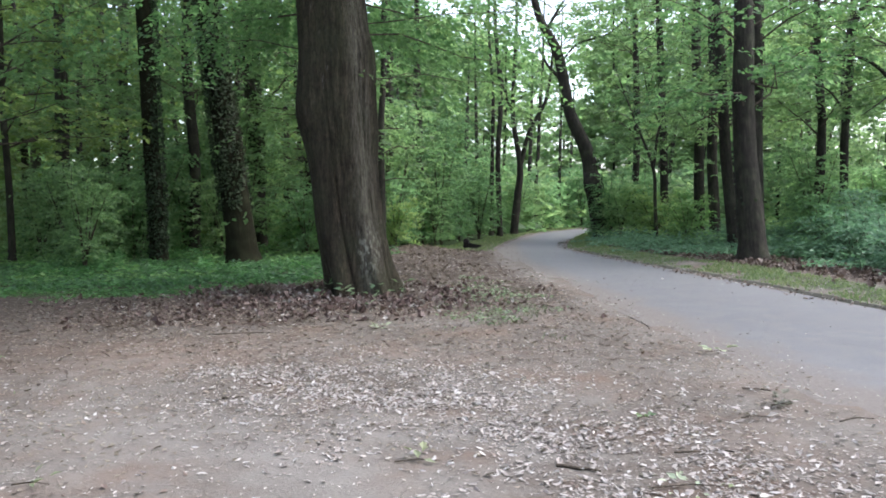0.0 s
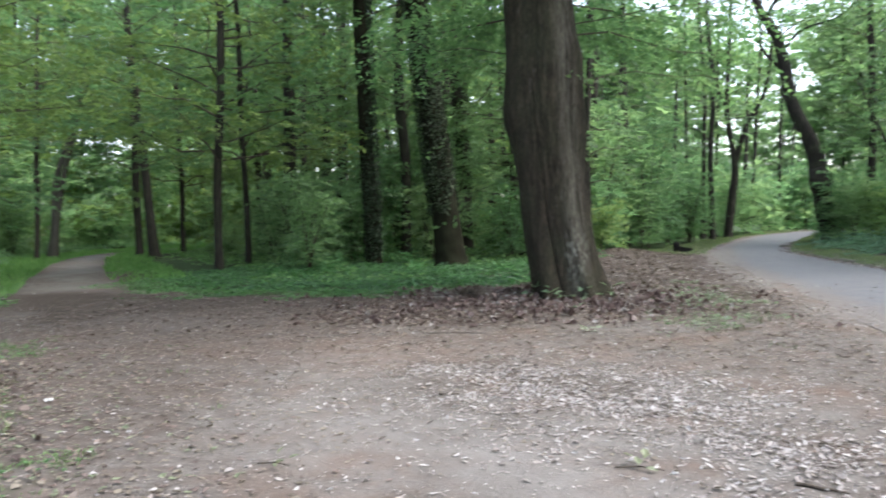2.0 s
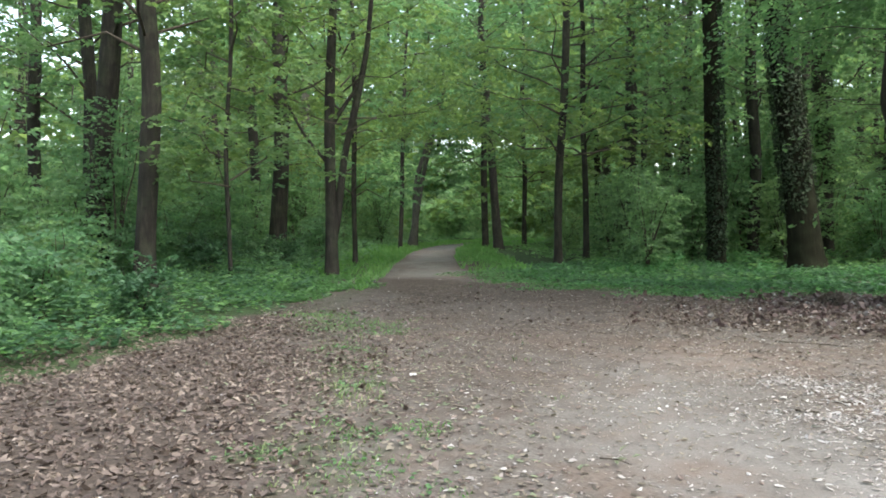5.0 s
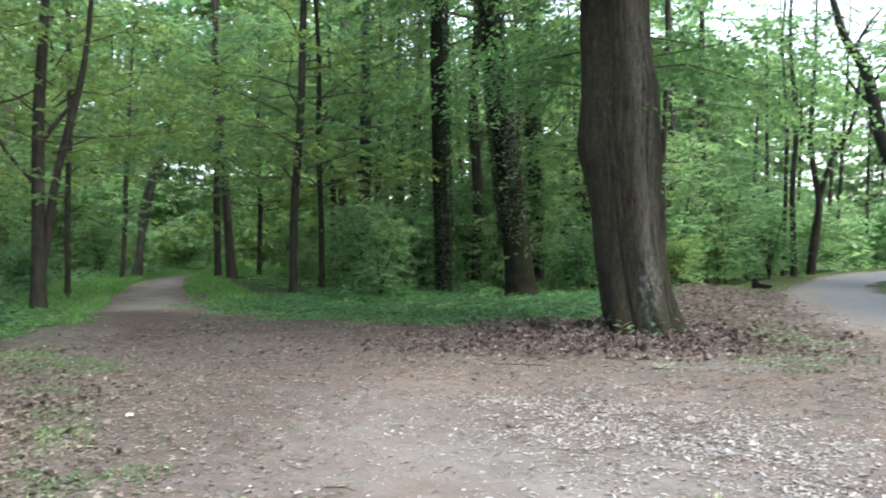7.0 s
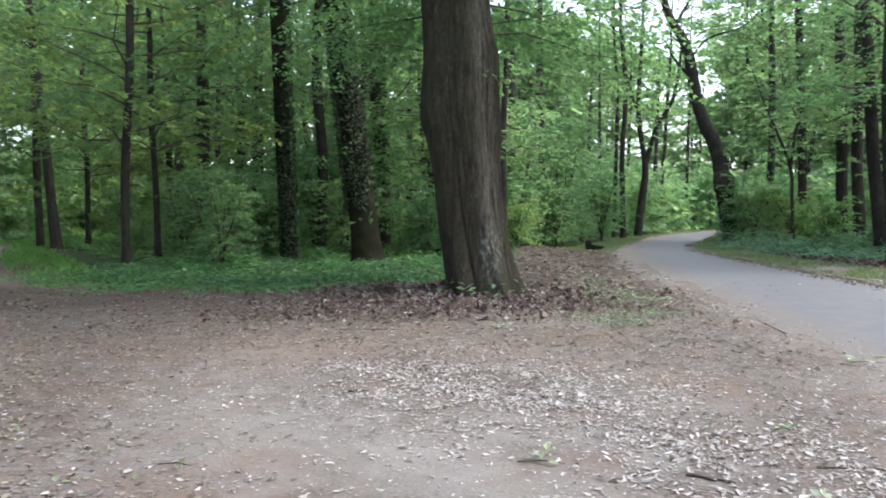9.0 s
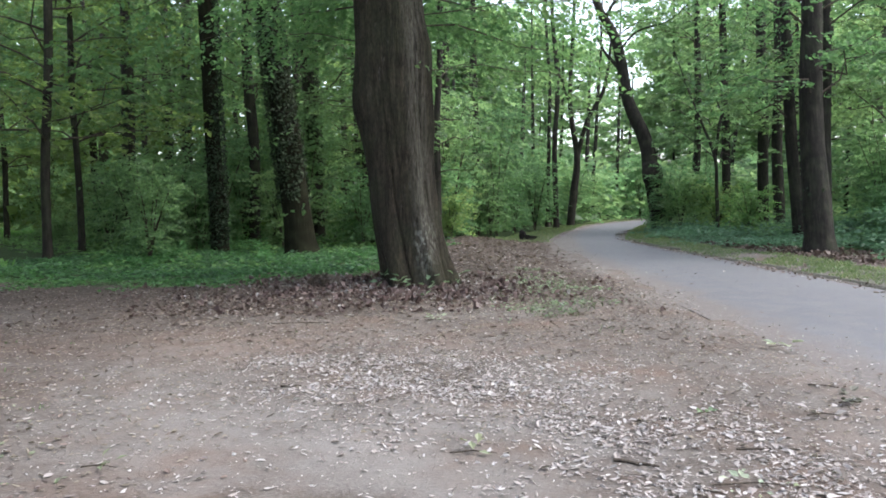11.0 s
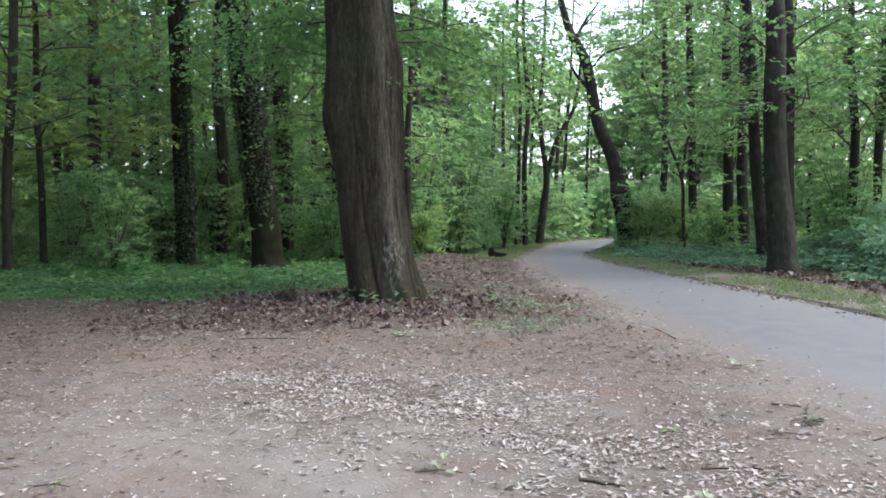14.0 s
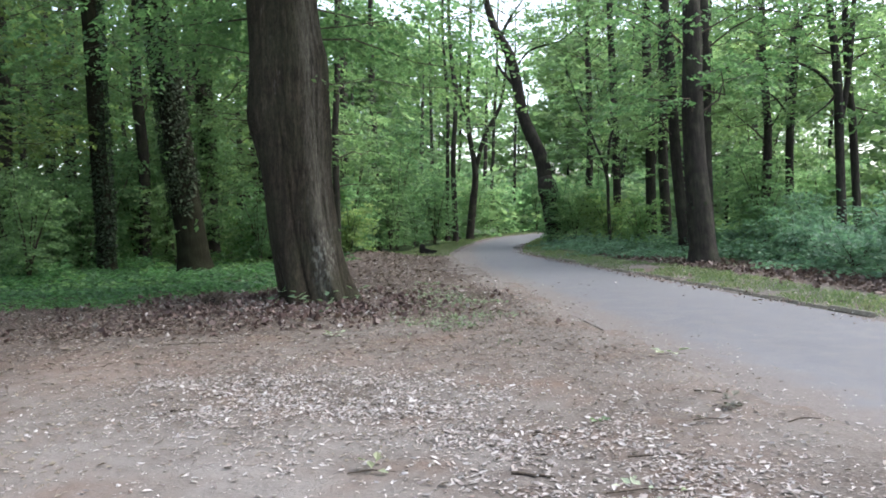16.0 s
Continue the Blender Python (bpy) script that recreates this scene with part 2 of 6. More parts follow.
def ground_material():
    """Trodden pale earth, brown leaf mould and green wood floor, each where the ground's cover says."""
    m, nt, b = nodes_of("woodland_floor")
    fine, mid, broad = noise_of(nt, 38, 6.0, rough=0.7), noise_of(nt, 5, 5.0), noise_of(nt, 0.5, 4.0)
    earth = ramp(nt, fine, [(0.3, (0.0336, 0.0281, 0.0244)), (0.5, (0.0739, 0.0647, 0.0575)), (0.7, (0.134, 0.123, 0.112))])
    earth = mix(nt, ramp(nt, mid, [(0.42, (0, 0, 0)), (0.7, (0.75, 0.75, 0.75))]), earth, (0.05, 0.038, 0.0315))
    earth = mix(nt, ramp(nt, noise_of(nt, 0.9, 6.0, rough=0.65), [(0.48, (0, 0, 0)), (0.66, (0.7, 0.7, 0.7))]), earth, (0.088, 0.06, 0.046))
    earth = mix(nt, ramp(nt, broad, [(0.45, (0, 0, 0)), (0.68, (0.6, 0.6, 0.6))]), earth, (0.124, 0.114, 0.106))
    # trodden wear, and the painted light on the track's far end
    worn = nt.nodes.new("ShaderNodeAttribute")
    worn.attribute_name = "worn"
    dusty = ramp(nt, noise_of(nt, 60, 5.0, rough=0.7), [(0.3, (0.085, 0.077, 0.071)), (0.7, (0.16, 0.151, 0.143))])
    patch = math_of(nt, "ADD", worn.outputs["Fac"], math_of(nt, "MULTIPLY", math_of(nt, "SUBTRACT", noise_of(nt, 1.3, 6.0, rough=0.65), 0.5), 1.5))
    earth = mix(nt, ramp(nt, patch, [(0.35, (0, 0, 0)), (0.85, (0.85, 0.85, 0.85))]), earth, dusty)
    ruddy = nt.nodes.new("ShaderNodeAttribute")
    ruddy.attribute_name = "ruddy"
    red = math_of(nt, "MULTIPLY", ruddy.outputs["Fac"], ramp(nt, noise_of(nt, 2.5, 5.0), [(0.35, (0.1, 0.1, 0.1)), (0.6, (0.62, 0.62, 0.62))]))
    earth = mix(nt, red, earth, (0.105, 0.07, 0.053))
    mould = ramp(nt, noise_of(nt, 26, 6.0, rough=0.75), [(0.3, (0.018, 0.0132, 0.0108)), (0.52, (0.043, 0.033, 0.0275)), (0.75, (0.085, 0.066, 0.056))])
    green = ramp(nt, noise_of(nt, 14, 5.0), [(0.3, (0.0128, 0.024, 0.0096)), (0.6, (0.028, 0.044, 0.016)), (0.8, (0.048, 0.056, 0.024))])
    # mould is leaf mould and also carries the shade painted on the left
    for name, layer in (("mould", mould), ("green", green)):
        at = nt.nodes.new("ShaderNodeAttribute")
        at.attribute_name = name
        edge = math_of(nt, "ADD", at.outputs["Fac"], math_of(nt, "MULTIPLY", math_of(nt, "SUBTRACT", mid, 0.5), 0.9))
        fac = ramp(nt, edge, [(0.25, (0, 0, 0)), (0.8, (1, 1, 1))])
        earth = mix(nt, fac, earth, layer)
    earth = mix(nt, 1.0, earth, (1.23, 1.23, 1.23), "MULTIPLY")
    nt.links.new(earth, b.inputs["Base Color"])
    b.inputs["Roughness"].default_value = 0.95
    b.inputs["Specular IOR Level"].default_value = 0.15
    bump(nt, b, math_of(nt, "ADD", fine, mid), 0.7, 0.02)
    return m


def asphalt_material():
    m, nt, b = nodes_of("worn_asphalt")
    fine, mid, broad = noise_of(nt, 130, 3.0, rough=0.8), noise_of(nt, 3, 5.0), noise_of(nt, 0.35, 3.0, (1, 0.35, 1))
    col = ramp(nt, fine, [(0.3, (0.038, 0.0405, 0.047)), (0.7, (0.07, 0.073, 0.083))])
    col = mix(nt, ramp(nt, mid, [(0.42, (0, 0, 0)), (0.7, (0.65, 0.65, 0.65))]), col, (0.088, 0.082, 0.079))
    col = mix(nt, ramp(nt, noise_of(nt, 0.8, 6.0, rough=0.7), [(0.45, (0, 0, 0)), (0.7, (0.5, 0.5, 0.5))]), col, (0.05, 0.05, 0.053))
    col = mix(nt, ramp(nt, broad, [(0.4, (0, 0, 0)), (0.7, (0.55, 0.55, 0.55))]), col, (0.09, 0.091, 0.098))
    at = nt.nodes.new("ShaderNodeAttribute")
    at.attribute_name = "dust"
    patch = math_of(nt, "ADD", at.outputs["Fac"], math_of(nt, "MULTIPLY", math_of(nt, "SUBTRACT", noise_of(nt, 2.2, 6.0, rough=0.7), 0.5), 1.3))
    earth = ramp(nt, noise_of(nt, 38, 6.0, rough=0.7), [(0.3, (0.034, 0.027, 0.023)), (0.5, (0.07, 0.058, 0.051)), (0.7, (0.118, 0.104, 0.094))])
    col = mix(nt, ramp(nt, patch, [(0.35, (0, 0, 0)), (0.75, (0.9, 0.9, 0.9))]), col, earth)
    col = mix(nt, 1.0, col, (1.1, 1.08, 1.075), "MULTIPLY")
    nt.links.new(col, b.inputs["Base Color"])
    b.inputs["Roughness"].default_value = 0.72
    bump(nt, b, fine, 0.5, 0.006)
    return m


def stone_material(name, dark, light):
    m, nt, b = nodes_of(name)
    n = noise_of(nt, 18, 6.0, rough=0.7)
    nt.links.new(ramp(nt, n, [(0.3, dark), (0.7, light)]), b.inputs["Base Color"])
    b.inputs["Roughness"].default_value = 0.9
    bump(nt, b, n, 0.7, 0.01)
    return m


GREAT_BARK, GROUND, ASPHALT = great_bark(), ground_material(), asphalt_material()
KERB = stone_material("mossy_kerb", (0.028, 0.027, 0.02), (0.12, 0.112, 0.085))
ROTTEN = bark_material("rotten_wood", (0.003, 0.003, 0.003), (0.013, 0.011, 0.01))


# ---- mesh helpers ----
def mesh_of(name, verts, faces, material, smooth=False):
    """A mesh from arrays: n x 3 points and m x k corners."""
    me = bpy.data.meshes.new(name)
    verts, faces = np.asarray(verts, np.float32), np.asarray(faces, np.int32)
    m, k = faces.shape
    me.vertices.add(len(verts))
    me.vertices.foreach_set("co", verts.ravel())
    me.loops.add(m * k)
    me.loops.foreach_set("vertex_index", faces.ravel())
    me.polygons.add(m)
    me.polygons.foreach_set("loop_start", np.arange(m, dtype=np.int32) * k)
    me.polygons.foreach_set("use_smooth", np.full(m, smooth))
    me.materials.append(material)
    me.update(calc_edges=True)
    return me


def merged(pieces):
    """Joins pairs of points and corners into one pair."""
    vs, fs, n = [], [], 0
    for v, f in pieces:
        vs.append(v)
        fs.append(np.asarray(f) + n)
        n += len(v)
    return np.concatenate(vs), np.concatenate(fs)


def part(name, mesh, parent, label=""):
    ob = new(name, mesh)
    ob.parent = parent
    return tagged(ob, label) if label else ob


def thing(name, label, category, group="", kind="", at=(0, 0, 0), mesh=None):
    ob = new(name, mesh)
    ob.location = at
    return tagged(ob, label, category, group, kind)


def tube(points, radii, sides=8, rough=0.0, seed=0.0):
    """A round limb along points, closed at its end."""
    p, r = np.asarray(points, float), np.asarray(radii, float)
    along = np.gradient(p, axis=0)
    along /= np.linalg.norm(along, axis=1)[:, None] + 1e-9
    ref = np.where(np.abs(along[:, 2:3]) > 0.8, [[1.0, 0, 0]], [[0, 0, 1.0]])
    a = np.cross(along, ref)
    a /= np.linalg.norm(a, axis=1)[:, None] + 1e-9
    b = np.cross(along, a)
    th = np.arange(sides) * 2 * np.pi / sides
    rr = np.repeat(r[:, None], sides, 1)
    if rough:
        for i in range(len(p)):
            for j in range(sides):
                q = Vector((np.cos(th[j]) * 1.3, np.sin(th[j]) * 1.3, p[i][2] * 0.35 + seed))
                rr[i, j] *= 1 + rough * noise.noise(q * 1.5) + 0.5 * rough * noise.noise(q * 4.0)
    v = p[:, None] + rr[..., None] * (np.cos(th)[None, :, None] * a[:, None] + np.sin(th)[None, :, None] * b[:, None])
    n = len(p)
    i, j = np.meshgrid(np.arange(n - 1), np.arange(sides), indexing="ij")
    f = np.stack([i * sides + j, i * sides + (j + 1) % sides, (i + 1) * sides + (j + 1) % sides, (i + 1) * sides + j], -1).reshape(-1, 4)
    return v.reshape(-1, 3), f


def smooth_line(points, steps):
    """Points and radii (x, y, z, r) glided through, Catmull-Rom."""
    q = np.asarray(points, float)
    q = np.vstack([2 * q[0] - q[1], q, 2 * q[-1] - q[-2]])
    out = []
    for i in range(1, len(q) - 2):
        u = np.linspace(0, 1, steps, endpoint=i == len(q) - 3)[:, None]
        out.append(0.5 * (2 * q[i] + (q[i + 1] - q[i - 1]) * u + (2 * q[i - 1] - 5 * q[i] + 4 * q[i + 1] - q[i + 2]) * u**2 + (3 * q[i] - q[i - 1] - 3 * q[i + 1] + q[i + 2]) * u**3))
    out = np.concatenate(out)
    return out[:, :3], np.maximum(out[:, 3], 0.004)


def unit(v):
    return v / (np.linalg.norm(v, axis=-1, keepdims=True) + 1e-9)


def leaves(base, way, normal, size, width=0.5, fold=0.12):
    """Pointed, folded leaves as one pair of points and corners."""
    way = unit(way)
    side = unit(np.cross(way, normal))
    up = np.cross(side, way)
    s = size[:, None]
    mid = base + way * s * 0.45
    v = np.stack([base, mid + side * s * width * 0.5 + up * s * fold, base + way * s, mid - side * s * width * 0.5 + up * s * fold], 1)
    return v.reshape(-1, 3), np.arange(len(base) * 4).reshape(-1, 4)


def sprays(centre, way, normal, length, per, size, g, droop=0.15, width=0.55):
    """Flat twigs of leaves: per leaves on each side of centre's twig, alternating."""
    n = len(centre)
    way = unit(way)
    side = unit(np.cross(way, normal))
    up = np.cross(side, way)
    u = np.tile(np.linspace(-0.5, 0.5, per), (n, 1)) + g.normal(0, 0.04, (n, per))
    turn = np.where(np.arange(per) % 2, 1.0, -1.0)[None, :, None]
    base = centre[:, None] + way[:, None] * (u * length[:, None])[..., None] - np.array([0, 0, 1.0]) * (droop * (u + 0.5) ** 2 * length[:, None])[..., None]
    base += g.normal(0, 0.03, base.shape) * length[:, None, None]
    lw = way[:, None] * 0.55 + side[:, None] * turn * g.uniform(0.5, 1.1, (n, per, 1)) + g.normal(0, 0.2, (n, per, 3)) - np.array([0, 0, 0.2])
    nn = up[:, None] + g.normal(0, 0.55, (n, per, 3))
    sz = size * g.uniform(0.65, 1.25, (n, per))
    return leaves(base.reshape(-1, 3), lw.reshape(-1, 3), nn.reshape(-1, 3), sz.ravel(), width)


def vnoise(x, y, seed=0):
    """Smooth noise from 0 to 1 on a lattice of 1 m."""
    xi, yi = np.floor(x).astype(np.int64), np.floor(y).astype(np.int64)
    fx, fy = x - xi, y - yi
    fx, fy = fx * fx * (3 - 2 * fx), fy * fy * (3 - 2 * fy)

    def at(i, j):
        h = np.sin(i * 127.1 + j * 311.7 + seed * 74.7) * 43758.5453
        return h - np.floor(h)

    return (at(xi, yi) * (1 - fx) + at(xi + 1, yi) * fx) * (1 - fy) + (at(xi, yi + 1) * (1 - fx) + at(xi + 1, yi + 1) * fx) * fy


# ---- plan: road, path, edges of the woods ----
ROAD = [(10, -90, 1.8), (6.9, -30, 1.8), (4.55, 4.5, 1.72), (4.2, 9.4, 1.75), (4.0, 13.2, 1.65), (3.65, 17.1, 1.6), (3.2, 22.5, 1.4), (3.05, 27.5, 1.25),
        (3.95, 33, 1.25), (5.7, 41, 1.4), (7.2, 46, 1.5), (11, 53.5, 1.6), (19, 59, 1.7), (32, 62, 1.7), (60, 64, 1.7)]
TRACK = [(-6.5, 7.5, 2.2), (-9.9, 11.7, 1.5), (-12.35, 14.2, 1.1), (-15.3, 17.6, 1.0), (-19.3, 22.6, 0.95), (-22.9, 27.4, 0.9), (-25.3, 31.6, 0.85), (-26.2, 35.5, 0.9), (-25.5, 41, 1.2), (-23, 49, 1.4), (-18, 61, 1.4)]
WOOD_MID = [(-16, 61), (-21, 49), (-23.6, 41), (-24.5, 36), (-23.9, 32), (-21.7, 28), (-18.2, 23.1), (-14.2, 18.6), (-11.6, 15.5), (-9.4, 13.7), (-7, 13.25), (-4.7, 13.4), (-2.7, 14.9),
            (-1.7, 20), (-1.2, 26), (0.4, 28.7), (1.3, 32), (2.9, 38), (4.6, 44.5), (8.5, 54), (18, 62), (32, 65), (60, 67), (150, 80), (150, 170), (-60, 170)]
WOOD_LEFT = [(-7.0, -120), (-6.9, -20), (-7.2, 0), (-7.5, 3.9), (-8.2, 5), (-10, 7.7), (-11.9, 11.3), (-14.1, 13.5), (-17.3, 17.6), (-21.7, 23.4), (-24.8, 27.4), (-26.9, 31.6), (-28, 35.5),
             (-27.4, 41.5), (-25, 50), (-20.5, 62), (-60, 170), (-170, 170), (-170, -120)]
WOOD_RIGHT = [(13, -120), (9.6, -20), (9.0, 8), (8.7, 13.5), (8.4, 16.5), (7.6, 18.9), (6.3, 21.6), (5.5, 25.6), (5.4, 29), (6.4, 34), (8.6, 41.5), (11, 46.5),
              (17, 53), (24, 56), (34, 58), (150, 70), (170, -120)]


def to_line(x, y, line):
    """The distance to a line of points, and the third value along it where there is one."""
    best, val = np.full(np.shape(x), 1e9), np.zeros(np.shape(x))
    for a, b in zip(line[:-1], line[1:]):
        dx, dy = b[0] - a[0], b[1] - a[1]
        u = np.clip(((x - a[0]) * dx + (y - a[1]) * dy) / (dx * dx + dy * dy), 0, 1)
        d = np.hypot(x - a[0] - u * dx, y - a[1] - u * dy)
        near = d < best
        best = np.where(near, d, best)
        if len(a) > 2:
            val = np.where(near, a[2] + u * (b[2] - a[2]), val)
    return best, val


def inside(x, y, ring):
    """How far inside a ring of points, in metres; negative outside."""
    odd = np.zeros(np.shape(x), bool)
    for a, b in zip(ring, ring[1:] + ring[:1]):
        if a[1] != b[1]:
            odd ^= ((a[1] > y) != (b[1] > y)) & (x < (b[0] - a[0]) * (y - a[1]) / (b[1] - a[1]) + a[0])
    d, _ = to_line(x, y, ring + ring[:1])
    return np.where(odd, d, -d)


def step(v, a, b):
    t = np.clip((v - a) / (b - a), 0, 1)
    return t * t * (3 - 2 * t)


MOSS = [(-4.77, 4.42, 0.22), (-4.6, 4.2, 0.12), (-7.6, 6.9, 0.75), (-6.9, 6.9, 0.5), (-8.7, 7.6, 0.6), (-6.2, 5.6, 0.35), (-3.7, 3.4, 0.2), (-3.5, 3.75, 0.22), (-4.1, 3.5, 0.15), (-5.3, 4.9, 0.2), (-3.2, 2.9, 0.25), (-2.6, 2.9, 0.18), (-3.9, 2.8, 0.2)]


def moss_at(x, y):
    """How mossy the litter is between the near wood and the track."""
    return np.max([np.exp(-((np.hypot(x - px, y - py) / r) ** 2)) for px, py, r in MOSS], 0)


def strip_off(x, y):
    """The distance from the thin strip of grass between the near wood and the track, towards the wood."""
    return inside(x, y, WOOD_LEFT) + np.interp(y, (0, 2.4, 2.8, 3.6, 4.7, 6.5, 8, 12), (5.6, 4.47, 4.1, 3.37, 2.44, 1.58, 0.83, 0.2))


def cover(x, y):
    """What covers the ground: leaf mould, green wood floor, the road's own strip, and the distance into a wood."""
    wood = np.maximum(np.maximum(inside(x, y, WOOD_MID), inside(x, y, WOOD_LEFT)), inside(x, y, WOOD_RIGHT))
    wob = (vnoise(x * 0.7, y * 0.7, 3) - 0.5) * 1.6 + (vnoise(x * 2.3, y * 2.3, 4) - 0.5) * 0.7
    green = step(wood + wob * 0.6, -0.3, 0.5)
    track, half = to_line(x, y, TRACK)
    road, rhalf = to_line(x, y, ROAD)
    mould = np.maximum(step(strip_off(x, y) + wob * 1.2 + 0.3, -1.2, 1.8), step(np.maximum(inside(x, y, WOOD_MID), inside(x, y, WOOD_RIGHT)) + wob * 1.6, -6.0, -2.0))
    mould *= 1 - 0.9 * step(y, 12.5, 15) * (x < -5) * step(half - track, -0.5, 0.5)
    bank = step(2.4 - np.hypot((x + 0.3) * 0.75, (y - 13.2) * 0.8), -0.6, 1.2)
    strip = step(1.0 - np.abs(x + 0.35 - 0.02 * y), -0.6, 0.6) * step(y, 11, 14) * step(30 - y, 0, 3)
    mould = np.clip(np.maximum(mould, np.maximum(bank, strip * 0.9)), 0, 1)
    mould *= 1 - step(rhalf + 0.5 - road, -0.2, 0.5)
    verge = step(road - rhalf, 0.05, 0.3) * step(inside(x, y, WOOD_RIGHT), -3.4, -3.0) * step(x, 2.5, 3.5) * (inside(x, y, WOOD_RIGHT) < 0.3) * step(1.75 - road + rhalf, 0, 0.5)
    green = np.maximum(green, verge * np.clip(0.45 + 0.5 * wob, 0.1, 0.8))
    mould *= 1 - 0.7 * verge
    lane = np.exp(-(((strip_off(x, y)) / 0.6) ** 2)) * (y > -2) * (y < 13)
    green = np.maximum(green, np.maximum(0.42 * lane, 0.62 * moss_at(x, y)))
    return mould, green * step(road - rhalf, 0.2, 0.5), rhalf - road, wood


def rise(x, y):
    """The ground's height."""
    road, half = to_line(x, y, ROAD)
    off = road - half
    z = (vnoise(x * 0.35, y * 0.35, 1) - 0.5) * 0.07 + (vnoise(x * 1.6, y * 1.6, 2) - 0.5) * 0.035 + (vnoise(x * 5, y * 5, 5) - 0.5) * 0.018
    z = z * step(np.hypot(x, y), 3, 10) + 0.03 * np.exp(-((x + 1.5) ** 2 + (y - 13.4) ** 2) / 3.0)
    z += 0.28 * np.exp(-(((x + 1.0) / 1.3) ** 2)) * step(y, 14, 18) * step(29 - y, 0, 4)
    right = inside(x, y, [(5.6, -90), (5.6, 9), (4.9, 19), (4.0, 27), (4.9, 33), (7, 41), (12, 50), (30, 59), (170, 60), (170, -90)])
    z += 0.07 * step(off, 0.02, 0.12) * (right > -1.0) * step(right, -1.0, -0.3)
    edge = (vnoise(x * 3.1, y * 3.1, 8) - 0.5) * 0.06 + (vnoise(x * 0.9, y * 0.9, 9) - 0.5) * 0.05
    near = step(off, -0.9, -0.15)
    return np.where(off < 0.0, -0.06 + (0.02 + 0.3 * edge) * near * (right < -1.0), z * step(off, 0, 1.0) + (edge * 0.5 + 0.008) * (1 - step(off, 0, 1.0)) * (right < -0.5))


# ---- ground and road ----
def spread(n, near, far):
    """Coordinates that lie close together near 0 and reach far out."""
    u = np.linspace(-1, 1, n)
    return near * u + (far - near) * np.sign(u) * np.abs(u) ** 5


def ground():
    gx, gy = np.meshgrid(spread(250, 36, 700), spread(250, 40, 700) + 14, indexing="ij")
    n = gx.shape[0]
    z = rise(gx, gy)
    z = np.where(np.hypot(gx, gy) > 180, 0, z)
    v = np.stack([gx, gy, z], -1).reshape(-1, 3)
    i, j = np.meshgrid(np.arange(n - 1), np.arange(n - 1), indexing="ij")
    f = np.stack([i * n + j, (i + 1) * n + j, (i + 1) * n + j + 1, i * n + j + 1], -1).reshape(-1, 4)
    me = mesh_of("ground", v, f, GROUND, True)
    mould, green, _, _ = cover(gx.ravel(), gy.ravel())
    px, py = gx.ravel(), gy.ravel()
    # shade on the left ground and at the track's mouth, painted through the mould cover
    left_shade = np.maximum(0.56 * step(-px, 1.6, 4.2) * step(py, -2, 1) * step(13 - py, 0, 3), 0.66 * np.exp(-(((px + 7.0) / 2.6) ** 2) - ((py - 10.2) / 2.2) ** 2))
    mould = np.maximum(mould, left_shade)
    worn = np.exp(-(((px + 0.8) / 1.9) ** 2) - ((py - 4.3) / 1.3) ** 2) * 0.75 + np.exp(-(((px + 3.4) / 1.6) ** 2) - ((py - 6.2) / 1.2) ** 2) * 0.3
    way, broad = to_line(px, py, TRACK)
    # trodden track; past 25.5 m the pale tone is skylight painted on its far end
    worn += 0.55 * step(broad - way, -0.3, 0.7) * step(py, 11, 16) + 0.6 * step(broad - way, -0.3, 0.3) * step(py, 25.5, 28)
    edge, half = to_line(px, py, ROAD)
    worn += 0.6 * np.exp(-(((edge - half - 0.4) / 0.45) ** 2)) * (px < 4.2) * step(py, 12, 15) * step(33 - py, 0, 3)
    for name, vals in (("mould", mould), ("green", green), ("worn", worn), ("ruddy", np.exp(-(((px + 3.6) / 2.4) ** 2) - ((py - 7.7) / 0.8) ** 2))):
        me.attributes.new(name, "FLOAT", "POINT").data.foreach_set("value", vals.astype(np.float32))
    thing("ground", "trodden pale earth under fallen leaves in a wood", "ground", kind="structure", mesh=me)


def even_line(rows, pace=0.5):
    """Points every pace metres along a line of (x, y, half width), its corners rounded off."""
    q = np.asarray(rows, float)
    s = np.concatenate([[0], np.cumsum(np.hypot(*np.diff(q[:, :2], axis=0).T))])
    u = np.arange(0, s[-1], pace)
    out = [np.interp(u, s, q[:, k]) for k in range(3)]
    out = [np.convolve(np.pad(o, 6, "edge"), np.ones(13) / 13, "valid") for o in out]
    return np.stack([out[0], out[1], 0 * u], 1), out[2]


